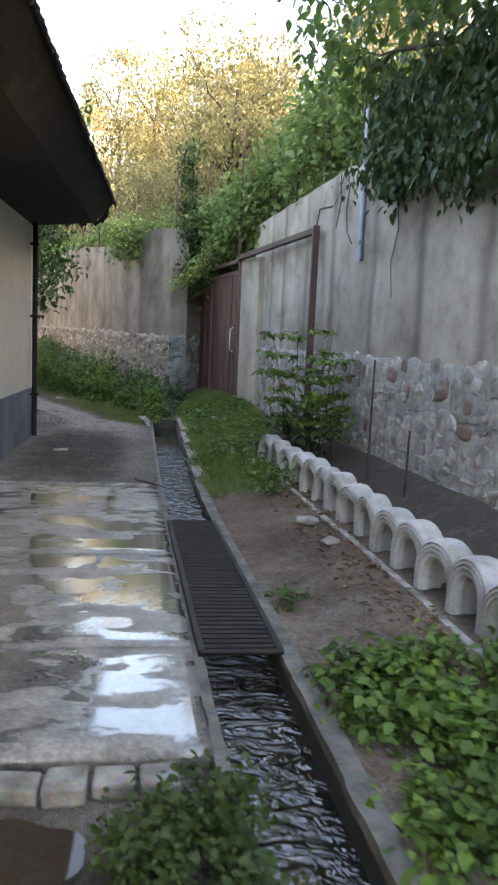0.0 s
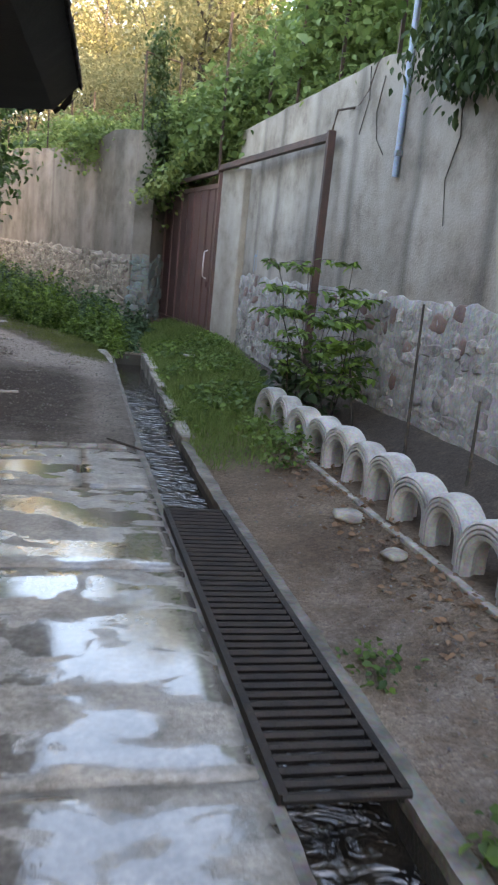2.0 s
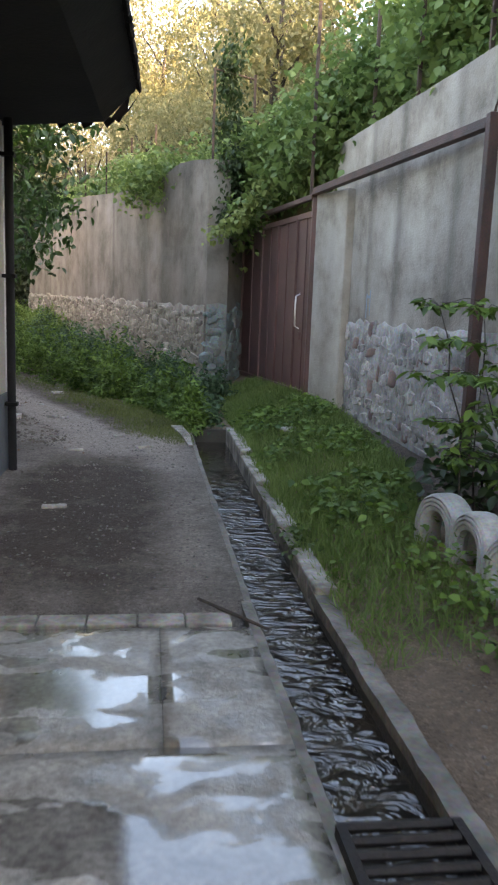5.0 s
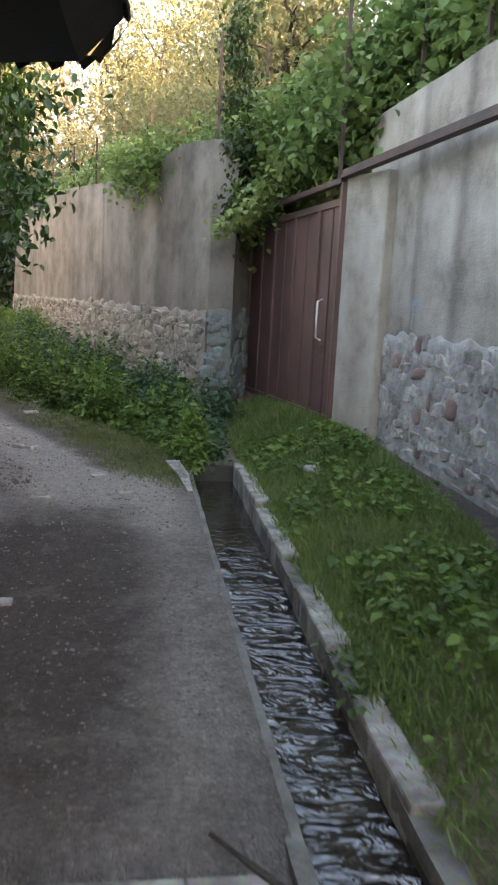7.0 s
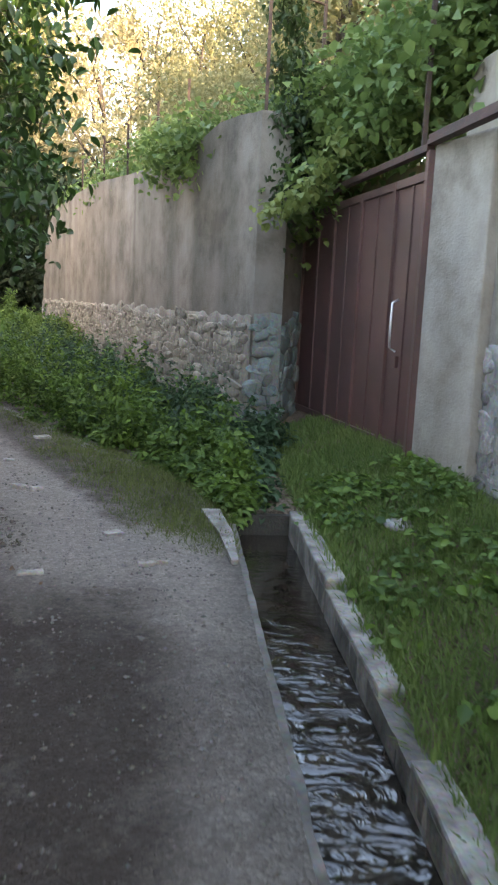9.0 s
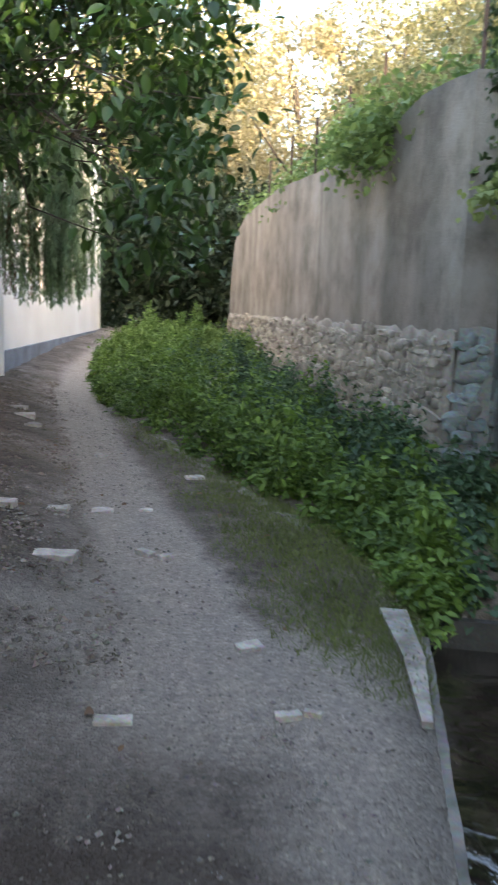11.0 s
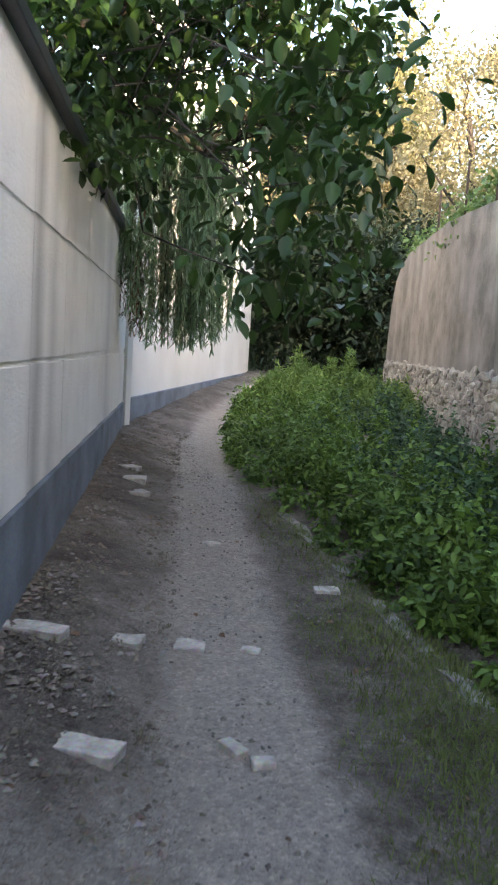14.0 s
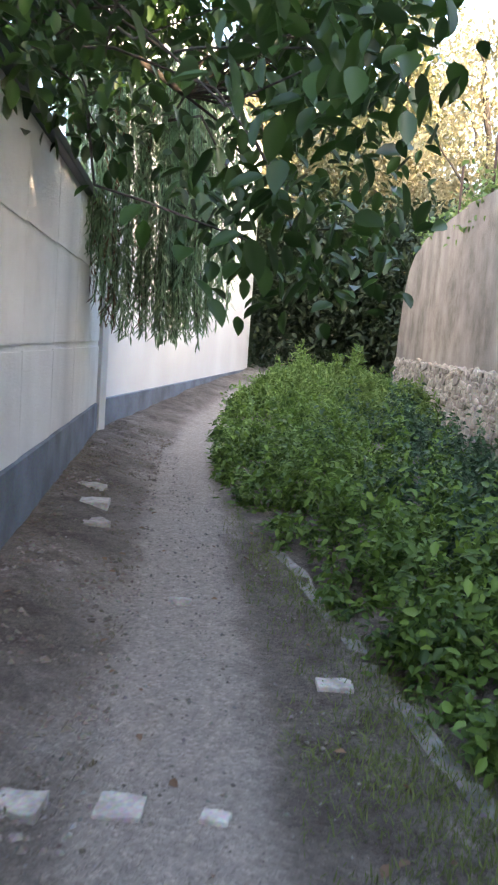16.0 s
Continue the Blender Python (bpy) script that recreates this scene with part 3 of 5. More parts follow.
bm = bmesh.new()
strip(bm, lambda y: drain_left(y) - 0.045, drain_left, -4, 12.7, -0.5, lambda y: lane(y) - 0.04)
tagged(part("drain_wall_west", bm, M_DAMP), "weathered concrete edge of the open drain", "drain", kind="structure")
bm = bmesh.new()
strip(bm, drain_right, lambda y: drain_right(y) + 0.08, -4, 13.0, -0.5, lambda y: lane(y) - 0.035)
box(bm, 0.1, 0.63, 12.96, 13.05, -0.5, 0.1)
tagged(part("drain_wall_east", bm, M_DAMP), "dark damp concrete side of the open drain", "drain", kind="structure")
for name, a, b, y1, lift in (("drain_rim_west", lambda y: drain_left(y) - 0.05, lambda y: drain_left(y) + 0.004, 12.7, -0.003), ("drain_rim_east", lambda y: drain_right(y) - 0.004, lambda y: drain_right(y) + 0.085, 13.0, 0.008)):
    bm = bmesh.new()
    wear = lambda y, k: 0.012 * noise.noise((y * 4.0, k, 0)) + 0.008 * noise.noise((y * 13.0, k, 2))
    strip(bm, lambda y: a(y) + wear(y, 1), lambda y: b(y) + wear(y, 5), -4, y1, -0.06, lambda y: lane(y) + lift + 0.6 * wear(y, 9), 0.06)
    tagged(part(name, bm, M_RIM), "worn grey concrete rim of the open drain", "drain", kind="structure")
rng = np.random.default_rng(3)
kerb_group = "kerb stones along the drain"
for y0, y1 in ((8.05, 8.75), (9.2, 9.95), (10.4, 11.5), (11.53, 12.95)):
    bm = bmesh.new()
    x = float(drain_right((y0 + y1) / 2))
    box(bm, x - 0.005, x + 0.115, y0, y1, -0.1, lane((y0 + y1) / 2) + 0.042, 0.014)
    bmesh.ops.subdivide_edges(bm, edges=[e for e in bm.edges if e.calc_length() > 0.3], cuts=9, use_grid_fill=True)
    for v in bm.verts:
        v.co += Vector(noise.noise_vector(v.co * 3)) * 0.012 + Vector(noise.noise_vector(v.co * 9)) * 0.003
    tagged(part("kerb_stone", bm, M_OLD_CONCRETE), "pale worn concrete kerb stone along the drain", "kerb stone", kerb_group)
bm = bmesh.new()
strip(bm, lambda y: drain_left(y) - 0.015, lambda y: drain_right(y) + 0.015, -6, 12.97, -0.4, lambda y: -0.2 + 0.012 * y, 0.1)
tagged(part("drain_water", bm, M_WATER), "dark rippling water running in the drain", "water", kind="structure")


def build_grate():
    g = tagged(new("drain_grate"), "rusty black iron bar grate over the drain", "grate")
    y0, y1 = 3.56, 6.2
    for side in (0, 1):
        bm = bmesh.new()
        f = (lambda y: drain_left(y) - 0.02) if side == 0 else (lambda y: drain_right(y) - 0.02)
        strip(bm, f, lambda y: f(y) + 0.03, y0, y1, -0.03, 0.02, 0.4)
        part("side_rail", bm, M_IRON, g)
    n = 44
    for i in range(n):
        y = y0 + (y1 - y0) * i / (n - 1)
        bm = bmesh.new()
        tube(bm, [(float(drain_left(y)) - 0.01, y, 0.005), (float(drain_right(y)) + 0.01, y, 0.003)], 0.0165, 6)
        part("bar", bm, M_IRON, g)


build_grate()

# ---- concrete slabs ----
POOLS = ((-0.5, 6.2, 0.3, 0.2), (-0.1, 6.08, 0.32, 0.1), (0.1, 5.5, 0.14, 0.55), (-0.3, 5.5, 0.45, 0.13), (0.15, 4.6, 0.13, 0.45), (-0.25, 4.5, 0.4, 0.16),
         (-0.1, 3.77, 0.28, 0.1), (-0.17, 3.3, 0.2, 0.2), (-0.55, 5.1, 0.5, 0.12), (-0.6, 7.1, 0.55, 0.16), (-0.9, 4.1, 0.3, 0.25), (0.06, 2.9, 0.18, 0.13), (-0.6, 3.35, 0.25, 0.16))
ISLANDS = ((0.1, 3.98, 0.15, 0.12), (-0.1, 5.3, 0.13, 0.1), (-0.5, 5.9, 0.3, 0.08), (-0.5, 4.85, 0.25, 0.12), (-0.2, 6.3, 0.1, 0.06), (-0.05, 7.2, 0.25, 0.2), (-0.4, 4.1, 0.15, 0.12))


def wetness(x, y):
    """How much water stands on the slabs."""
    hump = lambda s: math.exp(-((x - s[0]) / s[2]) ** 2 - ((y - s[1]) / s[3]) ** 2)
    return -0.06 + 0.34 * max(hump(s) for s in POOLS) - 0.26 * max(hump(s) for s in ISLANDS)


for y0, y1, x0, x1 in ((2.68, 3.655, -2.2, None), (3.675, 5.285, -2.2, None), (5.303, 6.66, -2.2, None), (6.675, 7.68, -2.2, -0.262), (6.675, 7.68, -0.26, None)):
    bm = bmesh.new()
    nx, ny = int(((0.25 if x1 is None else x1) - x0) / 0.06), int((y1 - y0) / 0.06)
    top = []
    for j in range(ny + 1):
        y = y0 + (y1 - y0) * j / ny
        e = float(drain_left(y)) - 0.04 if x1 is None else x1
        row = []
        for i in range(nx + 1):
            x = x0 + (e - x0) * i / nx
            worn = 0.012 * noise.noise((x * 5, y0 * 7 + j, 2)) if j in (0, ny) else 0.0
            worn_x = 0.012 * noise.noise((y * 6, i, 5)) - 0.006 if i == nx and x1 is None else 0.0
            row.append(bm.verts.new((x + worn_x, y + worn, 0.004 + 0.004 * noise.noise((x * 1.5, y * 1.5, 1)) - (0.006 if j in (0, ny) or (i == nx and x1 is None) else 0))))
        top.append(row)
    for q, r in zip(top, top[1:]):
        for i in range(nx):
            bm.faces.new((q[i], q[i + 1], r[i + 1], r[i]))
    ext = bmesh.ops.extrude_face_region(bm, geom=bm.faces[:])
    for v in ext["geom"]:
        if isinstance(v, bmesh.types.BMVert):
            v.co.z -= 0.08
    bmesh.ops.recalc_face_normals(bm, faces=bm.faces)
    slab = part("concrete_slab", bm, M_CONCRETE, smooth=True)
    pool = slab.data.attributes.new("wet", "FLOAT", "POINT")
    pool.data.foreach_set("value", [wetness(v.co.x, v.co.y) for v in slab.data.vertices])
    tagged(slab, "grey concrete paving slab with puddles and wet film", "slab", "paving slabs", "structure")
x = -1.5
while x < 0.08:
    bm = bmesh.new()
    w = min(0.21 + 0.04 * rng.random(), 0.12 - x)
    box(bm, x, x + w - 0.006, 7.71, 7.84, -0.06, 0.004 + 0.004 * rng.random(), 0.008)
    tagged(part("paving_block", bm, M_OLD_CONCRETE), "pale concrete block at the slab edge", "paving block", "row of paving blocks", "structure")
    x += w


bm = bmesh.new()
ring = []
for k in range(40):
    a = k * math.tau / 40
    r = 1 + 0.35 * noise.noise((math.cos(a) * 1.5, math.sin(a) * 1.5, 3))
    ring.append(bm.verts.new((-0.42 + 0.3 * r * math.cos(a), 2.17 + 0.2 * r * math.sin(a), -0.045)))
bm.faces.new(ring)
tagged(part("puddle", bm, M_PUDDLE), "shallow brown puddle at the slab end", "puddle", kind="structure")


# ---- walls ----
def wall(name, a, b, thick, profile, mat, label, base=-0.3, flip=1):
    """A wall whose face runs from a to b; profile: (along, top height) points."""
    m = between(a, b)
    bm = bmesh.new()
    front = [bm.verts.new(m @ Vector((s, 0, z))) for s, z in profile]
    low = [bm.verts.new(m @ Vector((s, 0, base))) for s, z in profile]
    back = [bm.verts.new(m @ Vector((s, -thick * flip, z + 0.02))) for s, z in profile]
    blow = [bm.verts.new(m @ Vector((s, -thick * flip, base))) for s, z in profile]
    for i in range(len(profile) - 1):
        bm.faces.new((low[i], low[i + 1], front[i + 1], front[i]))
        bm.faces.new((back[i], back[i + 1], blow[i + 1], blow[i]))
        bm.faces.new((front[i], front[i + 1], back[i + 1], back[i]))
    for i in (0, -1):
        bm.faces.new((low[i], front[i], back[i], blow[i]))
    bmesh.ops.recalc_face_normals(bm, faces=bm.faces)
    return tagged(part(name, bm, mat), label, "wall", kind="structure")


def length(a, b):
    return math.hypot(b[0] - a[0], b[1] - a[1])


def rough_profile(points, step=0.2, amp=0.012):
    xs = np.arange(points[0][0], points[-1][0], step)
    zs = np.interp(xs, [p[0] for p in points], [p[1] for p in points])
    out = [(float(x), float(z) + amp * noise.noise((x * 2.0, 0, 7)) * 2) for x, z in zip(xs, zs)]
    return out + [points[-1]]


RL, FL = length(RIGHT_A, RIGHT_B), length(FAR_A, FAR_B)
wall_right = wall("wall_right", RIGHT_A, RIGHT_B, 0.35, rough_profile([(-6, 2.75), (3, 2.8), (5.7, 2.95), (7.2, 3.25), (9.0, 3.48), (RL, 3.42)]), M_PLASTER, "tall grey cement-plastered retaining wall with rain streaks")
wall_far = wall("wall_far", FAR_A, FAR_B, 0.35, rough_profile([(0, 3.6), (0.5, 3.66), (1.1, 3.7), (1.6, 3.66), (2.2, 3.56), (2.9, 3.5), (3.6, 3.56), (8, 3.86), (11.4, 3.82), (12.4, 3.66), (13.1, 3.35), (13.5, 2.7), (FL, 1.9)]), M_PLASTER_FAR, "stained grey plastered stone wall with curved end")
RET = (0.84, 16.3)
wall_return = wall("wall_return", GATE_B, RET, 0.12, [(-0.1, 3.3), (length(GATE_B, RET), 3.6)], M_PLASTER_FAR, "dark damp return wall beside the gate", flip=1)
# pillar at the gate
bm = bmesh.new()
box(bm, 0, 0.72, -0.02, 0.35, -0.3, 2.84, 0.02, between((1.66, 13.74), (1.88, 13.0)))
for v in bm.verts:
    v.co += Vector(noise.noise_vector(v.co * 4)) * 0.012
tagged(part("gate_pillar", bm, M_PILLAR), "worn cement pillar beside the gate", "pillar", kind="structure")


def stone_mesh(seed):
    r = random.Random(seed)
    bm = bmesh.new()
    bmesh.ops.create_icosphere(bm, subdivisions=2, radius=1.0)
    off = Vector((r.random() * 50, r.random() * 50, r.random() * 50))
    sharp = r.uniform(0.55, 0.95)
    for v in bm.verts:
        c = v.co
        k = 1.0 / max(abs(c.x), abs(c.z), 0.75)
        v.co = Vector((c.x * (1 - sharp + sharp * k), math.copysign(min(abs(c.y) * 1.3, 0.8), c.y), c.z * (1 - sharp + sharp * k))) * (1 + 0.42 * noise.noise(c * 1.1 + off) + 0.2 * noise.noise(c * 3 + off))
    me = bpy.data.meshes.new("stone")
    bm.to_mesh(me)
    bm.free()
    for p in me.polygons:
        p.use_smooth = seed % 3 == 0
    return me


STONES = []
for i in range(14):
    me = stone_mesh(i)
    me.materials.append(M_STONE_RED if i == 3 else M_STONE)
    STONES.append(me)


STONES_PALE = []
for i in range(12):
    me = stone_mesh(100 + i)
    me.materials.append(M_STONE_PALE)
    STONES_PALE.append(me)


STONES_PAINTED = []
for i in range(8):
    me = stone_mesh(200 + i)
    me.materials.append(M_STONE_PAINTED)
    STONES_PAINTED.append(me)


def rubble(parent, a, s0, s1, b, low, high, size, seed, proud=0.045, fill=0.44, meshes=STONES, squat=1.0):
    """Rows of rounded rubble stones set in a wall's face, from s0 to s1 along a-b."""
    r = random.Random(seed)
    m = between(a, b)
    z = 0.0
    while True:
        h = size * squat * r.uniform(0.6, 1.15)
        s = s0 + r.uniform(0, size)
        done = True
        while s < s1:
            w = size * r.choice((0.55, 0.8, 1.0, 1.3, 1.8)) * r.uniform(0.85, 1.15)
            zl, zh = low(s), high(s)
            zz = zl + z + h / 2 + r.uniform(-0.045, 0.045)
            if zz + h * 0.35 < zh + r.uniform(-0.05, 0.06):
                done = False
                o = new("stone", r.choice(meshes))
                o.parent = parent
                o.matrix_world = m @ pose(s + w / 2, 0.0, zz, 0, r.uniform(-10, 10) + r.choice((0, 180)), 0) @ Matrix.Diagonal((w * fill, proud * r.uniform(0.6, 1.3), h * fill * r.uniform(0.9, 1.3), 1))
            s += w
        z += h * 0.97
        if done:
            break


# ---- gate ----
def build_gate():
    gate = tagged(new("metal_gate"), "closed brown-painted sheet metal gate with chrome pull handle", "gate")
    m = between(GATE_A, GATE_B)
    n = length(GATE_A, GATE_B)
    z0, z1 = 0.4, 2.68
    def slab(name, s0, s1, d0, d1, za, zb, mat=M_GATE, bev=0.004, label="", under=None):
        bm = bmesh.new()
        box(bm, s0, s1, d0, d1, za, zb, bev, m)
        return part(name, bm, mat, under or gate, label)
    cuts = [0.06, 0.74, 1.5, 2.25, n - 0.04]
    for i, (s0, s1) in enumerate(zip(cuts, cuts[1:])):
        panel = slab("panel", s0, s1, -0.02, 0.0, z0 + 0.04, z1 - 0.04)
        slab("stile", s0 - 0.035, s0 + 0.03, -0.03, 0.03, z0, z1)
        mid = (s0 + s1) / 2
        slab("rib", mid - 0.012, mid + 0.012, -0.005, 0.014, z0 + 0.06, z1 - 0.06, under=panel)
    slab("stile", n - 0.06, n, -0.03, 0.03, z0, z1)
    slab("top_rail", 0.02, n, -0.031, 0.026, z1 - 0.07, z1 + 0.002)
    slab("bottom_rail", 0.02, n, -0.031, 0.026, z0 - 0.002, z0 + 0.06)
    bm = bmesh.new()
    h = [m @ Vector(c) for c in ((0.5, 0.02, 1.24), (0.5, 0.075, 1.27), (0.5, 0.08, 1.45), (0.5, 0.075, 1.65), (0.5, 0.02, 1.68))]
    tube(bm, h, 0.011, 8)
    part("pull_handle", bm, M_CHROME, gate, "bright steel pull handle", True)
    slab("lock", 0.46, 0.54, 0.0, 0.03, 1.1, 1.2)


build_gate()


def build_gate_frame():
    f = tagged(new("gate_frame"), "rusty brown steel post and overhead beam", "gate frame")
    bm = bmesh.new()
    box(bm, 2.06, 2.14, 9.83, 9.91, 0.0, 2.93, 0.006)
    part("post", bm, M_BEAM, f)
    a, b = (2.1, 9.92), (1.62, 13.75)
    bm = bmesh.new()
    box(bm, 0, length(a, b), -0.04, 0.04, 2.835, 2.87, 0.004, between(a, b))
    box(bm, 0, length(a, b), -0.028, 0.028, 2.872, 2.915, 0.004, between(a, b))
    part("beam", bm, M_BEAM, f)
    b2 = (1.15, 17.1)
    bm = bmesh.new()
    box(bm, 0.003, length(b, b2), -0.035, 0.035, 2.79, 2.85, 0.006, between(b, b2))
    part("beam", bm, M_BEAM, f)
    bm = bmesh.new()
    box(bm, 1.6, 1.68, 13.72, 13.8, 0.3, 2.8, 0.005)
    part("post", bm, M_GATE, f)
    bm = bmesh.new()
    tube(bm, [(2.1, 9.86, 2.92), (2.12, 9.8, 3.12), (2.24, 9.6, 3.13)], 0.012, 6)
    part("hook", bm, M_RUST, f)
    bm = bmesh.new()
    tube(bm, [(2.22, 9.62, 3.13), (2.21, 9.4, 3.12), (2.22, 9.2, 3.22), (2.23, 9.08, 3.42), (2.26, 9.02, 3.52)], 0.006, 5)
    part("wire", bm, M_RUST, f)


build_gate_frame()
bm = bmesh.new()
tube(bm, [(2.3, 8.46, 2.38), (2.3, 8.46, 3.95), (2.32, 8.44, 4.02), (2.4, 8.3, 4.05), (2.75, 7.7, 4.03)], 0.03, 10)
pipe = tagged(part("galvanised_pipe", bm, M_ZINC, smooth=True), "bent galvanised steel pipe fixed to the wall", "pipe")
bm = bmesh.new()
box(bm, 2.27, 2.36, 8.43, 8.49, 2.55, 2.6, 0.004)
part("clamp", bm, M_ZINC, pipe)


# ---- house ----
def build_house():
    h = tagged(new("house"), "low cream house with grey plinth and black overhanging roof", "house", kind="structure")
    h.matrix_world = pose(-0.46, 11.15, 0, 0, 0, -1.8) @ pose(0.46, -11.15, 0)
    def p(name, dims, mat, bev=0.0):
        bm = bmesh.new()
        box(bm, *dims, bev)
        return part(name, bm, mat, h)
    p("wall", (-6.0, -1.52, -6, 11.0, 0.7, 2.95), M_CREAM)
    p("plinth", (-6.02, -1.5, -6.02, 11.02, -0.2, 0.7), M_GREY, 0.006)
    sec = [(-1.75, 2.86), (-0.72, 2.96), (-0.46, 3.22), (-0.46, 3.27), (-3.6, 4.6), (-6.6, 3.2), (-6.6, 2.9)]
    bm = bmesh.new()
    ys = [-7.0] + list(np.linspace(-6.5, 11.15, 60))
    rings = [[bm.verts.new((x + (0.018 * noise.noise((y * 9, k, 0)) if k in (1, 2, 3) else 0), y, z + (0.012 * noise.noise((y * 7, k, 4)) if k in (1, 2, 3) else 0))) for k, (x, z) in enumerate(sec)] for y in ys]
    for q, w in zip(rings, rings[1:]):
        for k in range(len(sec)):
            bm.faces.new((q[k], q[(k + 1) % len(sec)], w[(k + 1) % len(sec)], w[k]))
    bm.faces.new(rings[0])
    bm.faces.new(rings[-1])
    bmesh.ops.recalc_face_normals(bm, faces=bm.faces)
    roof = part("roof", bm, M_BLACK, h)
    rr = random.Random(17)
    y = -4.0
    while y < 11.1:
        bm = bmesh.new()
        w, d = rr.uniform(0.12, 0.19), rr.uniform(0.01, 0.05)
        a = [(-0.5, y, 3.27), (-0.5, y + w, 3.27), (-0.43 + rr.uniform(0, 0.015), y + w * 0.95, 3.24 - d * 0.6), (-0.43 + rr.uniform(0, 0.015), y + w * rr.uniform(0.3, 0.7), 3.22 - d), (-0.43, y + 0.01, 3.24 - d * 0.5)]
        f = bm.faces.new([bm.verts.new(c) for c in a])
        ext = bmesh.ops.extrude_face_region(bm, geom=[f])
        for v in ext["geom"]:
            if isinstance(v, bmesh.types.BMVert):
                v.co += Vector((0.012, 0, 0.02))
        bmesh.ops.recalc_face_normals(bm, faces=bm.faces)
        part("eave_tile", bm, M_BLACK, roof)
        y += w
    for x, d in ((-0.48, 0.05), (-0.56, 0.09), (-0.66, 0.06), (-0.85, 0.03), (-1.05, 0.04), (-1.3, 0.03)):
        bm = bmesh.new()
        a = [(x - 0.1, 11.16, 3.0), (x + 0.05, 11.16, 3.2 if x > -0.6 else 3.0), (x + 0.03, 11.17, 2.95 + 0.27 * max(0, x + 0.72) / 0.26 - d * 0.5), (x - 0.04, 11.17, 2.93 + 0.2 * max(0, x + 0.72) / 0.26 - d)]
        f = bm.faces.new([bm.verts.new(c) for c in a])
        ext = bmesh.ops.extrude_face_region(bm, geom=[f])
        for v in ext["geom"]:
            if isinstance(v, bmesh.types.BMVert):
                v.co.y += 0.015
        bmesh.ops.recalc_face_normals(bm, faces=bm.faces)
        part("torn_felt", bm, M_BLACK, roof)
    bm = bmesh.new()
    tube(bm, [(-1.45, 10.9, 0.0), (-1.45, 10.9, 2.9)], 0.035, 10)
    dp = part("drainpipe", bm, M_BLACK, h, "black drainpipe", True)
    for z in (0.6, 1.65, 2.6):
        bm = bmesh.new()
        box(bm, -1.51, -1.4, 10.86, 10.94, z, z + 0.03)
        part("bracket", bm, M_BLACK, dp)


build_house()


# ---- long white wall and white building ----
def build_left_wall():
    n = length(LEFT_A, LEFT_B)
    w = wall("wall_left", LEFT_A, LEFT_B, 0.3, [(0, 2.88), (n, 2.98)], M_WHITE, "long off-white panelled wall with thin joints", flip=-1)
    m = between(LEFT_A, LEFT_B)
    bm = bmesh.new()
    vs = [(s, d, z) for s in (0.0, n) for d, z in ((-0.03, -0.2), (-0.03, 0.76 if s == 0 else 0.86), (0.01, 0.77 if s == 0 else 0.87), (0.01, -0.2))]
    v = [bm.verts.new(m @ Vector(c)) for c in vs]
    for k in range(4):
        bm.faces.new((v[k], v[(k + 1) % 4], v[4 + (k + 1) % 4], v[4 + k]))
    bm.faces.new(v[:4]), bm.faces.new(v[4:])
    bmesh.ops.recalc_face_normals(bm, faces=bm.faces)
    tagged(part("plinth", bm, M_BLUE), "blue-grey painted plinth of the white wall", "plinth", kind="structure")
    bm = bmesh.new()
    box(bm, -0.1, n + 0.05, -0.085, 0.3, 2.9, 2.975, 0.006, m)
    tagged(part("coping", bm, M_COPING), "dark sheet metal coping on the white wall", "coping", kind="structure")
    s = 0.02
    while s < n - 0.1:
        e = min(s + 1.12, n)
        for z0, z1 in ((0.78, 1.475), (1.485, 2.215), (2.225, 2.9)):
            bm = bmesh.new()
            box(bm, s + 0.004, e - 0.004, -0.012, 0.004, z0 + 0.01 * s, z1 + 0.004 * s, 0.003, m)
            part("panel", bm, M_WHITE, w)
        s = e


build_left_wall()
BN = length(BACK_A, BACK_B)
tall = wall("wall_white_building", BACK_A, BACK_B, 0.5, [(0, 6.9), (BN, 6.9)], M_WHITE_B, "bright white rendered wall of a tall building", flip=-1)
m = between(BACK_A, BACK_B)
bm = bmesh.new()
vs = [(s, d, z) for s in (-0.01, BN) for d, z in ((-0.03, -0.2), (-0.03, 0.88 if s <= 0 else 1.05), (0.01, 0.89 if s <= 0 else 1.06), (0.01, -0.2))]
v = [bm.verts.new(m @ Vector(c)) for c in vs]
for k in range(4):
    bm.faces.new((v[k], v[(k + 1) % 4], v[4 + (k + 1) % 4], v[4 + k]))
bm.faces.new(v[:4]), bm.faces.new(v[4:])
bmesh.ops.recalc_face_normals(bm, faces=bm.faces)
tagged(part("plinth", bm, M_BLUE), "faded blue plinth of the white building", "plinth", kind="structure")


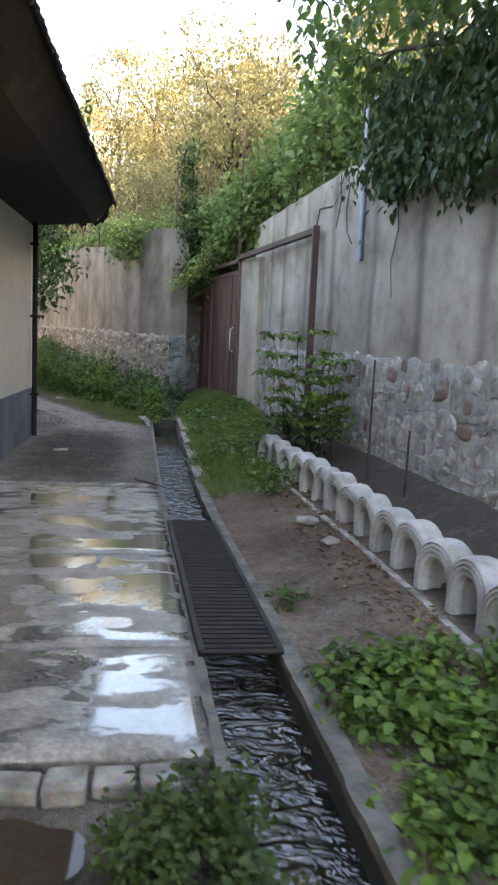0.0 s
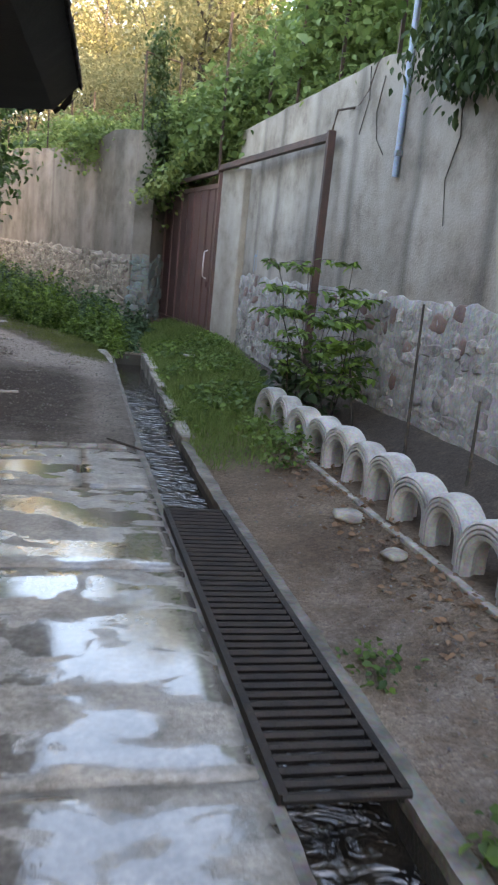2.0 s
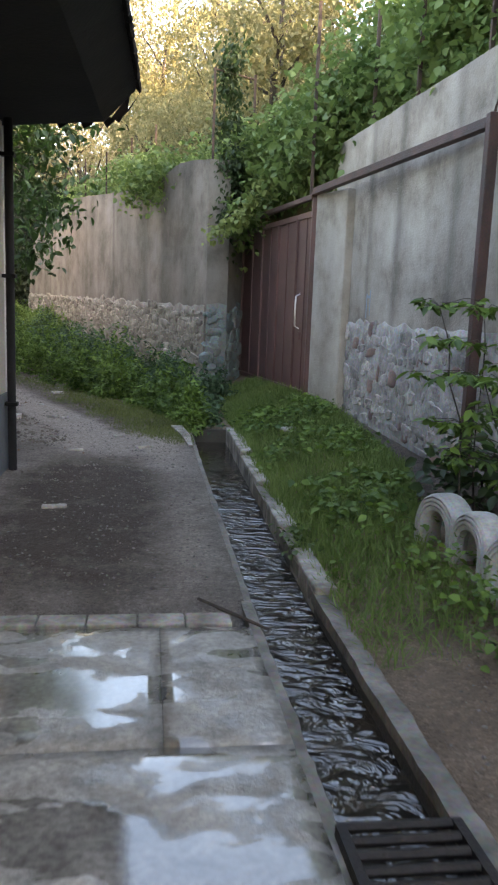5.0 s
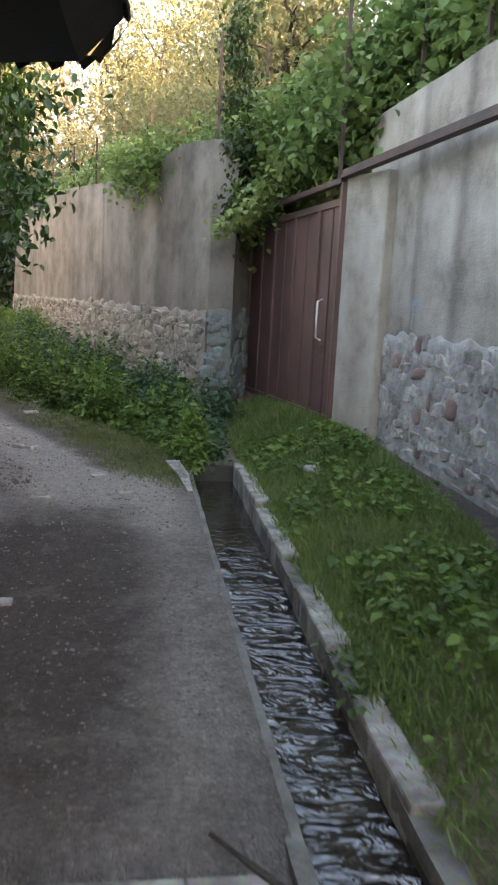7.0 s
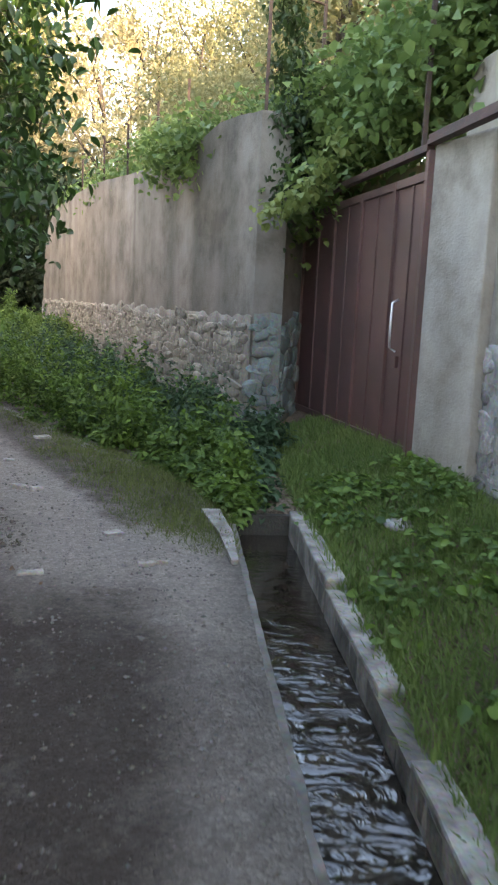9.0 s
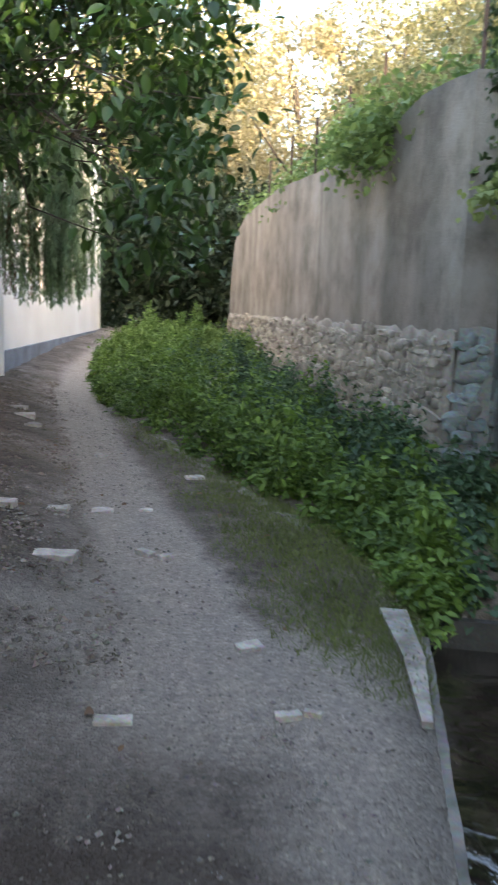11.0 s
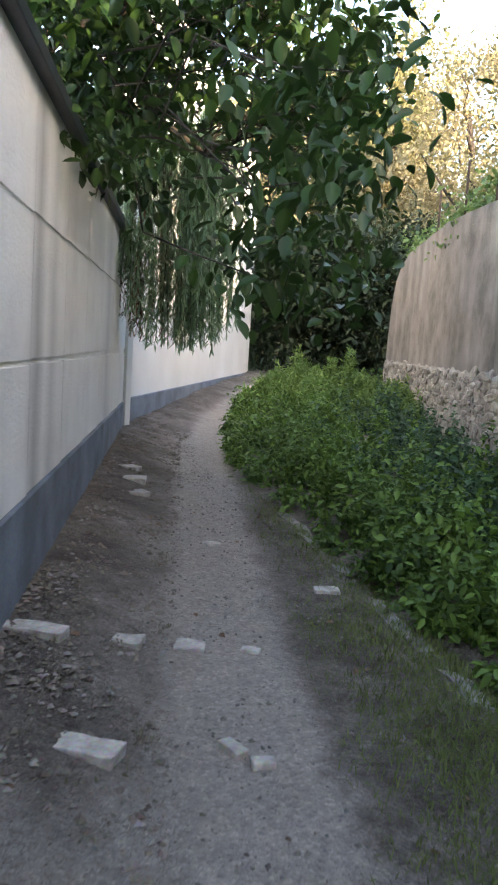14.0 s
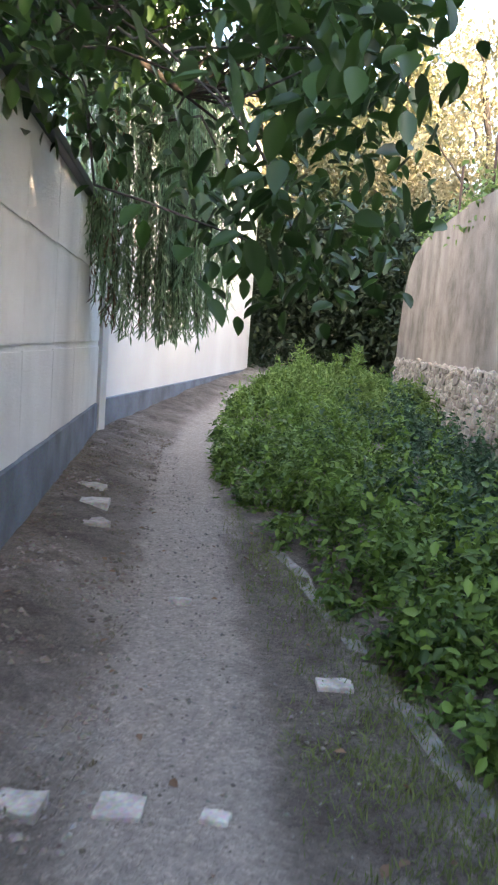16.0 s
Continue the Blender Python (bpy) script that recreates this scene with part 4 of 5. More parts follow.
# ---- hillside ----
def build_hill():
    edge = [(4.2, -60), (3.55, 0), (2.55, 12), (2.3, 14), (1.6, 17.3), (1.1, 17.4), (-3.3, 28.6), (-4.6, 33), (-9, 36), (-16, 38), (-40, 42), (-120, 60)]
    normal = [(1, 0), (1, 0), (1, 0.05), (1, 0.1), (1, 0.15), (0.95, 0.3), (0.8, 0.6), (0.5, 0.85), (0.2, 1), (0, 1), (-0.2, 1), (-0.4, 0.9)]
    slope = [0.14, 0.14, 0.14, 0.14, 0.14, 0.16, 0.2, 0.3, 0.34, 0.34, 0.3, 0.3]
    start = [2.6, 2.9, 3.2, 3.0, 3.0, 3.4, 2.2, 1.2, 1.2, 1.4, 1.5, 2]
    dist = [0, 0.01, 1, 3, 6, 10, 16, 25, 40, 60, 90, 140]
    verts, faces = [], []
    for (x, y), nn, sl, st in zip(edge, normal, slope, start):
        for k, d in enumerate(dist):
            z = -0.5 if k == 0 else st + sl * d * (0.35 + 0.65 * min(1, d / 20)) * (1 if d < 25 else (25 + 0.15 * (d - 25)) / d)
            verts.append((x + nn[0] * d, y + nn[1] * d, z + (0.04 * d * noise.noise((x * 0.1, y * 0.1, d * 0.05)))))
    w = len(dist)
    for i in range(len(edge) - 1):
        for k in range(w - 1):
            a = i * w + k
            faces.append((a, a + 1, a + 1 + w, a + w))
    tagged(raw("hillside", verts, faces, M_HILL, smooth=True), "overgrown hillside rising behind the walls", "hill", kind="structure")


build_hill()


# ---- plants ----
def build_nettles():
    rng = np.random.default_rng(11)
    ex, ey = [0.16, -0.14, -1.0, -1.72, -3.7, -4.6, -5.45, -7.1], [12.95, 13.9, 15.2, 16.2, 19.2, 21.0, 23.5, 31.0]
    pts, hs = [], []
    made = 0
    while made < 620:
        y = 12.9 + 19.0 * rng.random() ** 1.2
        x0 = float(np.interp(y, ey, ex))
        x1 = 0.6 - 0.348 * (y - 16.15) if y > 16.15 else float(np.interp(y, [12.9, 13.3, 15, 16.15], [0.05, 0.35, 0.75, 0.65]))
        if x1 < x0 + 0.05:
            continue
        x = x0 + (x1 - x0) * rng.random()
        made += 1
        tall = (0.2 + 0.22 * min(1.0, (x - x0) / 0.6)) * rng.uniform(0.6, 1.6) * (0.75 if y < 14.6 else 1.0) * (0.75 if x1 - x < 0.5 else 1.0) * (1.0 + 1.1 * noise.noise((x * 1.8, y * 1.8, 4)))
        r = rng.uniform(0.1, 0.24)
        for k in range(10):
            dx, dy = rng.normal(0, r * 0.6, 2)
            py = y + dy
            px = max(x + dx, float(np.interp(py, ey, ex)) + 0.02 * rng.random())
            pts.append((px, py, float(height(np.float64(px), np.float64(py))) - 0.03))
            hs.append(tall * max(0.35, 1 - 0.5 * (dx * dx + dy * dy) / (r * r)) * rng.uniform(0.5, 1.3))
    for k in range(150):
        # single stems standing above the rest
        y = 13.3 + 11.0 * rng.random()
        x0, x1 = float(np.interp(y, ey, ex)) + 0.1, 0.5 - 0.348 * (y - 16.15) if y > 16.15 else 0.3
        x = x0 + (x1 - x0) * rng.random()
        pts.append((x, y, float(height(np.float64(x), np.float64(y)))))
        hs.append(rng.uniform(0.45, 0.72) * (0.8 if y < 15 else 1.0))
    pts, hs = np.array(pts), np.array(hs)
    n = 25
    base = np.repeat(pts, n, 0)
    hh = np.repeat(hs, n)
    f = rng.random(len(base)) ** 0.7
    spread = (0.02 + 0.045 * rng.random(len(base))) * (1.2 - 0.6 * f)
    base = base + np.stack([rng.normal(0, 1, len(base)) * spread, rng.normal(0, 1, len(base)) * spread, f * hh], 1)
    near = base[:, 1] < 24
    west, east = np.interp(base[:, 1], ey, ex), np.where(base[:, 1] > 16.15, 0.6 - 0.348 * (base[:, 1] - 16.15), 0.6)
    across = (base[:, 0] - west) / np.maximum(east - west, 0.2)
    mint = near & (across + 0.3 * np.sin(base[:, 1] * 2.1) * np.cos(base[:, 0] * 3.0) + 0.25 * (rng.random(len(base)) - 0.5) > 0.62)
    o = leaves("mint_leaves", base[mint] - np.array([0, 0, 0.03]), M_MINT, 0.058, 0.6, (-10, 60), rng=rng, vary=0.5)
    tagged(o, "dark bluish green herbs growing along the wall foot", "weeds", kind="stuff")
    near = near & ~mint
    o = leaves("nettle_leaves", base[near], M_NETTLE, 0.06, 0.5, (-25, 70), rng=rng, vary=0.5)
    tagged(o, "dense green nettles and weeds between path and wall", "weeds", kind="stuff")
    o = leaves("tall_weeds", base[~near & ~mint] + np.array([0, 0, 0.05]), M_NETTLE_TALL, 0.1, 0.3, (-75, 40), rng=rng)
    tagged(o, "tall pale green grass and weeds", "weeds", kind="stuff")


build_nettles()


def build_grass():
    rng = np.random.default_rng(12)
    out = []
    def patch(n, x0, x1, y0, y1, keep):
        x, y = rng.uniform(x0, x1, n), rng.uniform(y0, y1, n)
        ok = np.array([keep(a, b) for a, b in zip(x, y)])
        x, y = x[ok], y[ok]
        out.append(np.stack([x, y, height(x, y) - 0.005], 1))
    def lane_side(x, y):
        k = noise.noise((x * 1.6, y * 1.6, 5))
        right = 1.35 + 0.5 * min(1, max(0, (y - 8.5) / 2))
        return drain_right(y) + 0.06 < x < right and k > -0.42 - 0.09 * (y - 8) and rng.random() < (y - 6.9) / 1.8
    patch(52000, 0.6, 1.95, 7.2, 16.2, lane_side)
    edge = lambda y: float(np.interp(y, [12.3, 12.95, 13.9, 15.2, 16.2], [0.12, 0.12, -0.16, -1.1, -1.8]))
    side = lambda y: float(np.interp(y, [12.0, 12.4, 13.9, 15.3, 17.0, 19.0], [-0.1, -0.5, -1.2, -1.82, -2.75, -3.75]))
    edge2 = lambda y: edge(y) if y < 16.2 else float(np.interp(y, [16.2, 19.2], [-1.8, -3.95]))
    patch(200000, -4.2, 0.15, 12.0, 19.0, lambda x, y: side(y) < x < edge2(y) + 0.08 and rng.random() < (0.12 + 1.1 * min(1, (x - side(y)) / 0.5) ** 1.5) * (1 if y < 15 else 0.45) and noise.noise((x * 4, y * 4, 1)) > -0.25 - 0.5 * min(1, (x - side(y)) / 0.6))
    short = out.pop()
    tagged(leaves("short_grass", short, M_SHORT_GRASS, 0.048, 0.1, (-80, 5), rng=rng, fold=0.3), "short trodden grass and moss at the path edge", "grass", kind="stuff")
    p = np.concatenate(out)
    tagged(leaves("grass", p, M_GRASS, 0.09, 0.075, (-85, -15), rng=rng, fold=0.3), "short green grass beside the drain and path", "grass", kind="stuff")
    # low broad-leaved weeds in the grass
    q = []
    while len(q) < 170:
        x, y = rng.uniform(0.72, 1.75), rng.uniform(7.4, 13.6)
        if noise.noise((x * 1.2, y * 1.2, 8)) > 0.02 and lane_side(x, y) and rng.random() < (y - 6.9) / 2:
            q.append((x, y, float(height(np.float64(x), np.float64(y))) + 0.06))
    c = clumps(rng, q, (0.07, 0.07, 0.035), 16)
    tagged(leaves("low_weeds", c, M_NETTLE, 0.06, 0.7, (-10, 40), rng=rng), "low broad-leaved weeds in the grass", "weeds", kind="stuff")


build_grass()


def weed_patch(name, seed, count, x0, x1, y0, y1, h, size, label, mat=None):
    rng = np.random.default_rng(seed)
    x, y = rng.uniform(x0, x1, count), rng.uniform(y0, y1, count)
    k = np.array([noise.noise((a * 2.2, b * 2.2, seed)) for a, b in zip(x, y)])
    x, y = x[k > -0.2], y[k > -0.2]
    c = np.stack([x, y, height(x, y) + h * 0.4], 1)
    p = clumps(rng, c, (0.05, 0.05, h * 0.3), 12)
    p[:, 2] = np.maximum(p[:, 2], height(p[:, 0], p[:, 1]) + 0.01)
    return tagged(leaves(name, p, mat or M_NETTLE, size, 0.75, (-15, 45), rng=rng), label, "weeds", kind="stuff")


weed_patch("verge_weeds", 21, 620, 0.85, 1.85, 1.2, 3.35, 0.15, 0.046, "leafy green weeds on the verge beside the drain", M_NETTLE)
weed_patch("edge_weeds", 22, 190, -0.06, 0.4, 1.5, 2.52, 0.13, 0.034, "dark green weeds growing over the drain edge", M_MULBERRY)
weed_patch("tyre_weeds", 23, 34, 1.1, 1.5, 6.9, 8.6, 0.2, 0.05, "weeds growing against the painted tyres")
weed_patch("grate_tuft", 25, 7, 0.84, 0.94, 4.15, 4.4, 0.09, 0.035, "small green tuft of weeds beside the grate")
weed_patch("drain_weeds", 24, 10, 0.55, 0.72, 8.6, 9.1, 0.12, 0.042, "weeds hanging over the drain kerb", M_MULBERRY)


def limb(bm, rng, a, b, r0, r1, bend=0.15, n=5):
    a, b = Vector(a), Vector(b)
    pts = [a.lerp(b, i / n) + Vector(rng.normal(0, bend * (b - a).length / n, 3)) * (0 < i < n) for i in range(n + 1)]
    tube(bm, pts, [r0 + (r1 - r0) * i / n for i in range(n + 1)], 6)
    return pts


def overhanging_tree(name, label, foot, fork, centres, spread, count, size, seed, mat=M_LEAF, width=0.55, trunk=0.12, tilt=(15, 75)):
    """A tree whose limbs reach the given clump centres."""
    rng = np.random.default_rng(seed)
    t = tagged(new(name), label, "tree")
    bm = bmesh.new()
    limb(bm, rng, foot, fork, trunk, trunk * 0.75)
    part("trunk", bm, M_BARK, t, smooth=True)
    bm = bmesh.new()
    mains = []
    cs = np.asarray(centres)
    for k in range(6):
        c = cs[rng.integers(len(cs))]
        mains.append(limb(bm, rng, fork, Vector(fork).lerp(Vector(c), 0.75), trunk * 0.45, 0.02))
    every = [p for q in mains for p in q[1:]]
    for c in cs[::2]:
        near = min(every, key=lambda p: (p - Vector(c)).length)
        limb(bm, rng, near, c, 0.012, 0.004, 0.25, 4)
    part("branching", bm, M_BARK, t, smooth=True)
    crown = leaves("crown", clumps(rng, cs, spread, count), mat, size, width, tilt, t, rng, fine=True)
    return t


def region(seed, n, lo, hi, keep):
    rng = np.random.default_rng(seed)
    out = []
    while len(out) < n:
        p = rng.uniform(lo, hi)
        if keep(*p):
            out.append(p)
    return np.array(out)


# walnut over the white wall
def walnut_keep(x, y, z):
    low = 1.95 + 0.6 * max(0, -2.2 - x) + 0.6 * max(0, x + 1.75) + 0.12 * abs(y - 15.8)
    edge = -1.2 - 0.3 * (y - 14.8)
    return z > low and x < edge + 0.3 * noise.noise((y, z, 0)) and noise.noise((x * 1.0, y * 1.0, z * 1.3)) > (0.0 if z < 3.4 else -0.3) and not (-2.95 - 0.3 * (y - 15.5) < x < -2.35 - 0.3 * (y - 15.5) and z < 4.2 and noise.noise((x * 5, y * 5, z * 5)) > -0.2)


overhanging_tree("walnut_tree", "large walnut tree whose leafy branches hang over the white wall", (-5.4, 15.2, 0.0), (-4.6, 15.8, 3.6),
                 region(31, 450, (-5.0, 14.4, 1.85), (-0.8, 18.6, 5.6), walnut_keep), (0.19, 0.19, 0.12), 34, 0.112, 31, tilt=(0, 80))


def build_willow():
    rng = np.random.default_rng(41)
    w = tagged(new("weeping_willow"), "drooping willow strands hanging in front of the white wall", "tree")
    bm = bmesh.new()
    limb(bm, rng, (-6.9, 18.6, 0.0), (-6.5, 18.8, 4.2), 0.14, 0.08)
    limb(bm, rng, (-6.5, 18.8, 4.2), (-4.4, 19.3, 4.3), 0.06, 0.02)
    part("trunk", bm, M_BARK, w, smooth=True)
    pts, heads, brown = [], [], []
    bm = bmesh.new()
    for i in range(180):
        f = rng.random()
        x, y = -5.25 + 1.25 * f + rng.normal(0, 0.12), 18.9 + 0.6 * f + rng.normal(0, 0.25)
        low = 1.62 + 0.5 * abs(f - 0.55) ** 1.2 + 0.5 * rng.random() ** 2 + (0.5 if f < 0.2 else 0)
        top = 4.0 + 0.3 * rng.random()
        n = int((top - low) / 0.018)
        z = np.linspace(low, top, n)
        sway = 0.06 * np.sin(z * 2 + i)
        p = np.stack([x + sway, y + 0.04 * np.cos(z * 3 + i), z], 1)
        (brown if 0.24 < f < 0.31 else pts).append(p)
        tube(bm, [p[0], p[n // 2], p[-1]], 0.003, 3)
    part("branching", bm, M_BARK, w)
    leaves("foliage", np.concatenate(pts), M_WILLOW, 0.095, 0.17, (35, 85), w, rng)
    o = leaves("dead_foliage", np.concatenate(brown), M_DRY, 0.085, 0.16, (40, 85), w, rng)
    o["label"] = "brown dead willow strands"
    o["kind"] = "stuff"


build_willow()


def wall_top_x(y):
    return 3.03 - 0.083 * y


# tree above the retaining wall
def right_keep(x, y, z):
    return z > 3.62 + 0.35 * max(0, 1.9 - x) + 0.1 * (y - 5) and x > 0.7 + 0.18 * (y - 4) and noise.noise((x * 1.1, y * 1.1, z * 1.1 + 4)) > -0.15


overhanging_tree("mulberry_tree", "leafy tree whose branches overhang the retaining wall", (3.6, 6.4, 2.6), (3.4, 6.4, 4.3),
                 region(51, 190, (0.6, 4.0, 3.3), (3.8, 9.2, 5.8), right_keep), (0.17, 0.17, 0.15), 26, 0.12, 51, M_MULBERRY)


def build_creeper():
    rng = np.random.default_rng(61)
    c = region(61, 300, (1.9, 4.4, 2.45), (3.2, 7.7, 3.9), lambda x, y, z: wall_top_x(y) - 0.34 + 0.2 * abs(z - 3.1) < x < wall_top_x(y) + 0.35 and z > 2.66 + 0.12 * (y - 5.0) + 0.3 * noise.noise((y * 1.7, 0, 0)) and (x < wall_top_x(y) or z > 3.1))
    p = clumps(rng, c, (0.09, 0.13, 0.1), 44)
    keep = (p[:, 0] < wall_top_x(p[:, 1]) - 0.01) | (p[:, 2] > 3.3)
    tagged(leaves("creeper", p[keep], M_IVY, 0.085, 0.5, (35, 85), rng=rng), "dark green creeper hanging over the wall top", "creeper", kind="stuff")
    c = np.concatenate([region(67, 40, (0.72, 16.1, 2.0), (1.2, 17.0, 3.8), lambda x, y, z: abs((x - 0.74) - (y - 16.2) * 0.53) < 0.08 and z > 2.0 + 1.5 * rng.random()),
                        region(68, 26, (0.7, 16.5, 3.9), (1.0, 16.8, 5.5), lambda x, y, z: True)])
    p = clumps(rng, c, (0.08, 0.08, 0.12), 40)
    tagged(leaves("dark_ivy", p, M_IVY, 0.075, 0.6, (20, 80), rng=rng), "dark ivy climbing beside the gate and fence", "ivy", kind="stuff")
    for pts in (((7.55, 3.0), (7.48, 2.6), (7.62, 2.3), (7.55, 1.95)), ((8.95, 3.3), (9.05, 3.0), (8.98, 2.75), (8.8, 2.6)), ((9.3, 3.45), (9.25, 3.15), (9.4, 2.85))):
        bm = bmesh.new()
        tube(bm, [(wall_top_x(y) - 0.012, y, z) for y, z in pts], [0.006, 0.006, 0.005, 0.004][:len(pts)], 5)
        tagged(part("dry_tendril", bm, M_BARK), "dry creeper tendril hanging on the plaster", "tendril", "dry tendrils on the wall")
    # vine along the wall top, over the fence and gate
    c1 = region(62, 330, (1.2, 8.6, 3.35), (3.4, 14.5, 4.9), lambda x, y, z: x > wall_top_x(y) + 0.25 and z < 3.6 + 1.3 * (0.5 + 0.7 * noise.noise((x, y, 1))) + 0.05 * (y - 9))
    c2 = region(63, 240, (0.9, 13.6, 2.75), (2.2, 17.6, 5.0), lambda x, y, z: x > 1.6 - 0.16 * (y - 13.8) and z < 3.5 + 1.1 * (0.6 + 0.8 * noise.noise((x * 1.3, y * 1.3, 2))) and z > 3.08 + 0.25 * (x - 1.2))
    c3 = region(64, 10, (0.95, 15.0, 2.2), (1.5, 16.9, 3.1), lambda x, y, z: -0.3 < x - (1.58 - 0.16 * (y - 13.8)) < -0.05 and z > 2.3 + 0.35 * (16.9 - y))
    c4 = region(65, 260, (-3.5, 16.2, 3.5), (1.4, 28.5, 4.8), lambda x, y, z: x > 0.75 - 0.348 * (y - 16.15) and x < 2.2 - 0.348 * (y - 16.15) and z < 3.75 + 0.9 * (0.5 + 0.8 * noise.noise((x * 0.8, y * 0.8, 3))))
    c5 = region(66, 30, (-0.9, 16.6, 3.2), (0.6, 19.6, 3.95), lambda x, y, z: abs(x - (0.52 - 0.348 * (y - 16.15))) < 0.08 and y > 17.6 and z > 3.3)
    c6 = region(69, 210, (1.5, 10.0, 3.9), (3.4, 14.8, 5.7), lambda x, y, z: x > wall_top_x(y) + 0.1 and z < 4.6 + 1.0 * (0.5 + noise.noise((x * 1.2, y * 0.9, 7))))
    p = clumps(rng, np.concatenate([c1, c2, c3, c4, c5, c6]), (0.14, 0.16, 0.15), 42)
    f = np.linspace(0, 1, 16)[:, None]
    hang = np.array([(1.2, 15.2, 3.12)]) * (1 - f) + np.array([(0.55, 15.75, 2.5)]) * f + np.concatenate([0 * f, 0 * f, -0.12 * np.sin(f * 3.14)], 1)
    tagged(leaves("hanging_vine", clumps(rng, hang, (0.06, 0.08, 0.07), 14), M_VINE_TIP, 0.085, 0.85, (10, 80), rng=rng), "pale yellow-green vine shoot hanging beside the gate", "vine", kind="stuff")
    tagged(leaves("vine", p, M_VINE, 0.095, 0.8, (-5, 70), rng=rng), "grape vine and climbing plants over wall, fence and gate", "vine", kind="stuff")


build_creeper()


def build_hill_bushes():
    rng = np.random.default_rng(71)
    c = []
    while len(c) < 520:
        y = rng.uniform(4, 34)
        d = 0.8 + 12 * rng.random() ** 1.5
        x = (wall_top_x(y) if y < 15 else 1.6 - 0.33 * (y - 16)) + 0.5 + d
        z = 3.1 + 0.25 * d * (0.35 + 0.65 * d / 20)
        c.append((x, y, z + rng.random() * (0.8 + 0.16 * d)))
    p = clumps(rng, c, (0.4, 0.4, 0.35), 60)
    tagged(leaves("bushes", p, M_VINE, 0.16, 0.6, (0, 70), rng=rng), "wild bushes on the bank above the wall", "bush", kind="stuff")
    # thicket at the lane's far end; its shade is put into the leaf colour
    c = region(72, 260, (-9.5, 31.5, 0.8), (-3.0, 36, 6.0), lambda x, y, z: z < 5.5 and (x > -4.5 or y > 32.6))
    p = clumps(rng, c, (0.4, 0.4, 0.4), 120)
    tagged(leaves("thicket", p, M_SHADED_THICKET, 0.19, 0.55, (0, 70), rng=rng), "thicket at the end of the lane, shade put into its dark leaf colour", "bush", kind="stuff")


build_hill_bushes()


def build_hill_trees():
    rng = np.random.default_rng(81)
    kinds = []
    for k in range(4):
        t = tagged(new("hillside_tree"), "yellow-green tree, sunlit on the far hillside or added on the bank to cast shade" if k % 2 else "golden sunlit tree on the far hillside", "tree", "trees on the hillside")
        bm = bmesh.new()
        hh = 6.5 + 1.5 * k
        limb(bm, rng, (0, 0, -0.5), (0.2, 0, hh * 0.8), 0.2, 0.05)
        for j in range(7):
            a = j * 2.4
            limb(bm, rng, (0, 0, hh * (0.25 + 0.07 * j)), (1.6 * math.cos(a), 1.6 * math.sin(a), hh * (0.45 + 0.07 * j)), 0.07, 0.02)
        part("trunk", bm, M_BARK, t)
        cs = []
        while len(cs) < 70:
            p = rng.uniform((-2.2, -2.2, 0.18 * hh), (2.2, 2.2, hh))
            r = 2.1 * math.sin(math.pi * min(1, max(0, 1.08 - p[2] / hh * 0.95))) ** 0.6
            if math.hypot(p[0], p[1]) < r and noise.noise(Vector(p) * 0.7 + Vector((k * 9, 0, 0))) > -0.2:
                cs.append(p)
        leaves("crown", clumps(rng, cs, (0.38, 0.38, 0.32), 70), (M_AUTUMN, M_AUTUMN_GREEN)[k % 2], 0.17, 0.6, (0, 75), t, rng)
        kinds.append(t)
    made = 0
    for i in range(280):
        if i < 105:
            x, y = rng.uniform(-26, 8), rng.uniform(36, 62)
        else:
            # added bank trees, many out of view, that keep the low sun off the lane
            y = rng.uniform(-34, 36) if i < 250 else rng.uniform(-16, 2)
            x = (3.2 - 0.083 * y if y < 15 else 2.0 - 0.33 * (y - 16)) + rng.uniform(1.5, 11)
        hit = scene.ray_cast(bpy.context.evaluated_depsgraph_get(), (x, y, 120), (0, 0, -1))
        if not hit[0] or hit[4].name != "hillside":
            continue
        k = kinds[i % 4 if i < 105 else (1, 3)[i % 2]]
        size = rng.uniform(0.8, 1.3) if i < 105 else (rng.uniform(0.5, 0.7) if y > 17 else rng.uniform(0.42, 0.62) if y > 4 else rng.uniform(0.6, 0.85))
        if made < 4:
            kinds[made].matrix_world = pose(x, y, hit[1].z - 0.1)
        else:
            c = copy_thing(k, pose(x, y, hit[1].z - 0.1, 0, 0, rng.uniform(0, 360)))
            c.scale = [size] * 3
        made += 1


M_AUTUMN_GREEN = leaf_material("hill_leaf_green", (0.12, 0.13, 0.06), (0.3, 0.28, 0.14), 0.8)
bpy.context.view_layer.update()
build_hill_trees()


# ---- fence on the wall tops ----
def fence_post(x, y, z0, z1):
    bm = bmesh.new()
    box(bm, x - 0.018, x + 0.018, y - 0.018, y + 0.018, z0, z1)
    tagged(part("fence_post", bm, M_RUST), "thin rusty steel fence post on the wall", "post", "fence posts on the wall tops")


for s in (9.2, 10.6, 12.0, 13.2):
    fence_post(wall_top_x(s) + 0.2, s, 3.3, 4.75)
for y, z in ((16.5, 4.95), (18.9, 4.6), (20.2, 4.6), (21.8, 4.6), (23.4, 4.7), (25.2, 4.7)):
    fence_post(0.72 - 0.348 * (y - 16.15), y, 3.5, z)
fence_post(1.62, 13.95, 2.86, 5.05)
fence_post(1.25, 16.9, 2.86, 5.0)
bm = bmesh.new()
tube(bm, [(0.6, 16.5, 4.93), (1.25, 16.9, 4.93)], 0.014, 6)
tagged(part("fence_rail", bm, M_RUST), "rusty steel rail between fence posts", "rail")


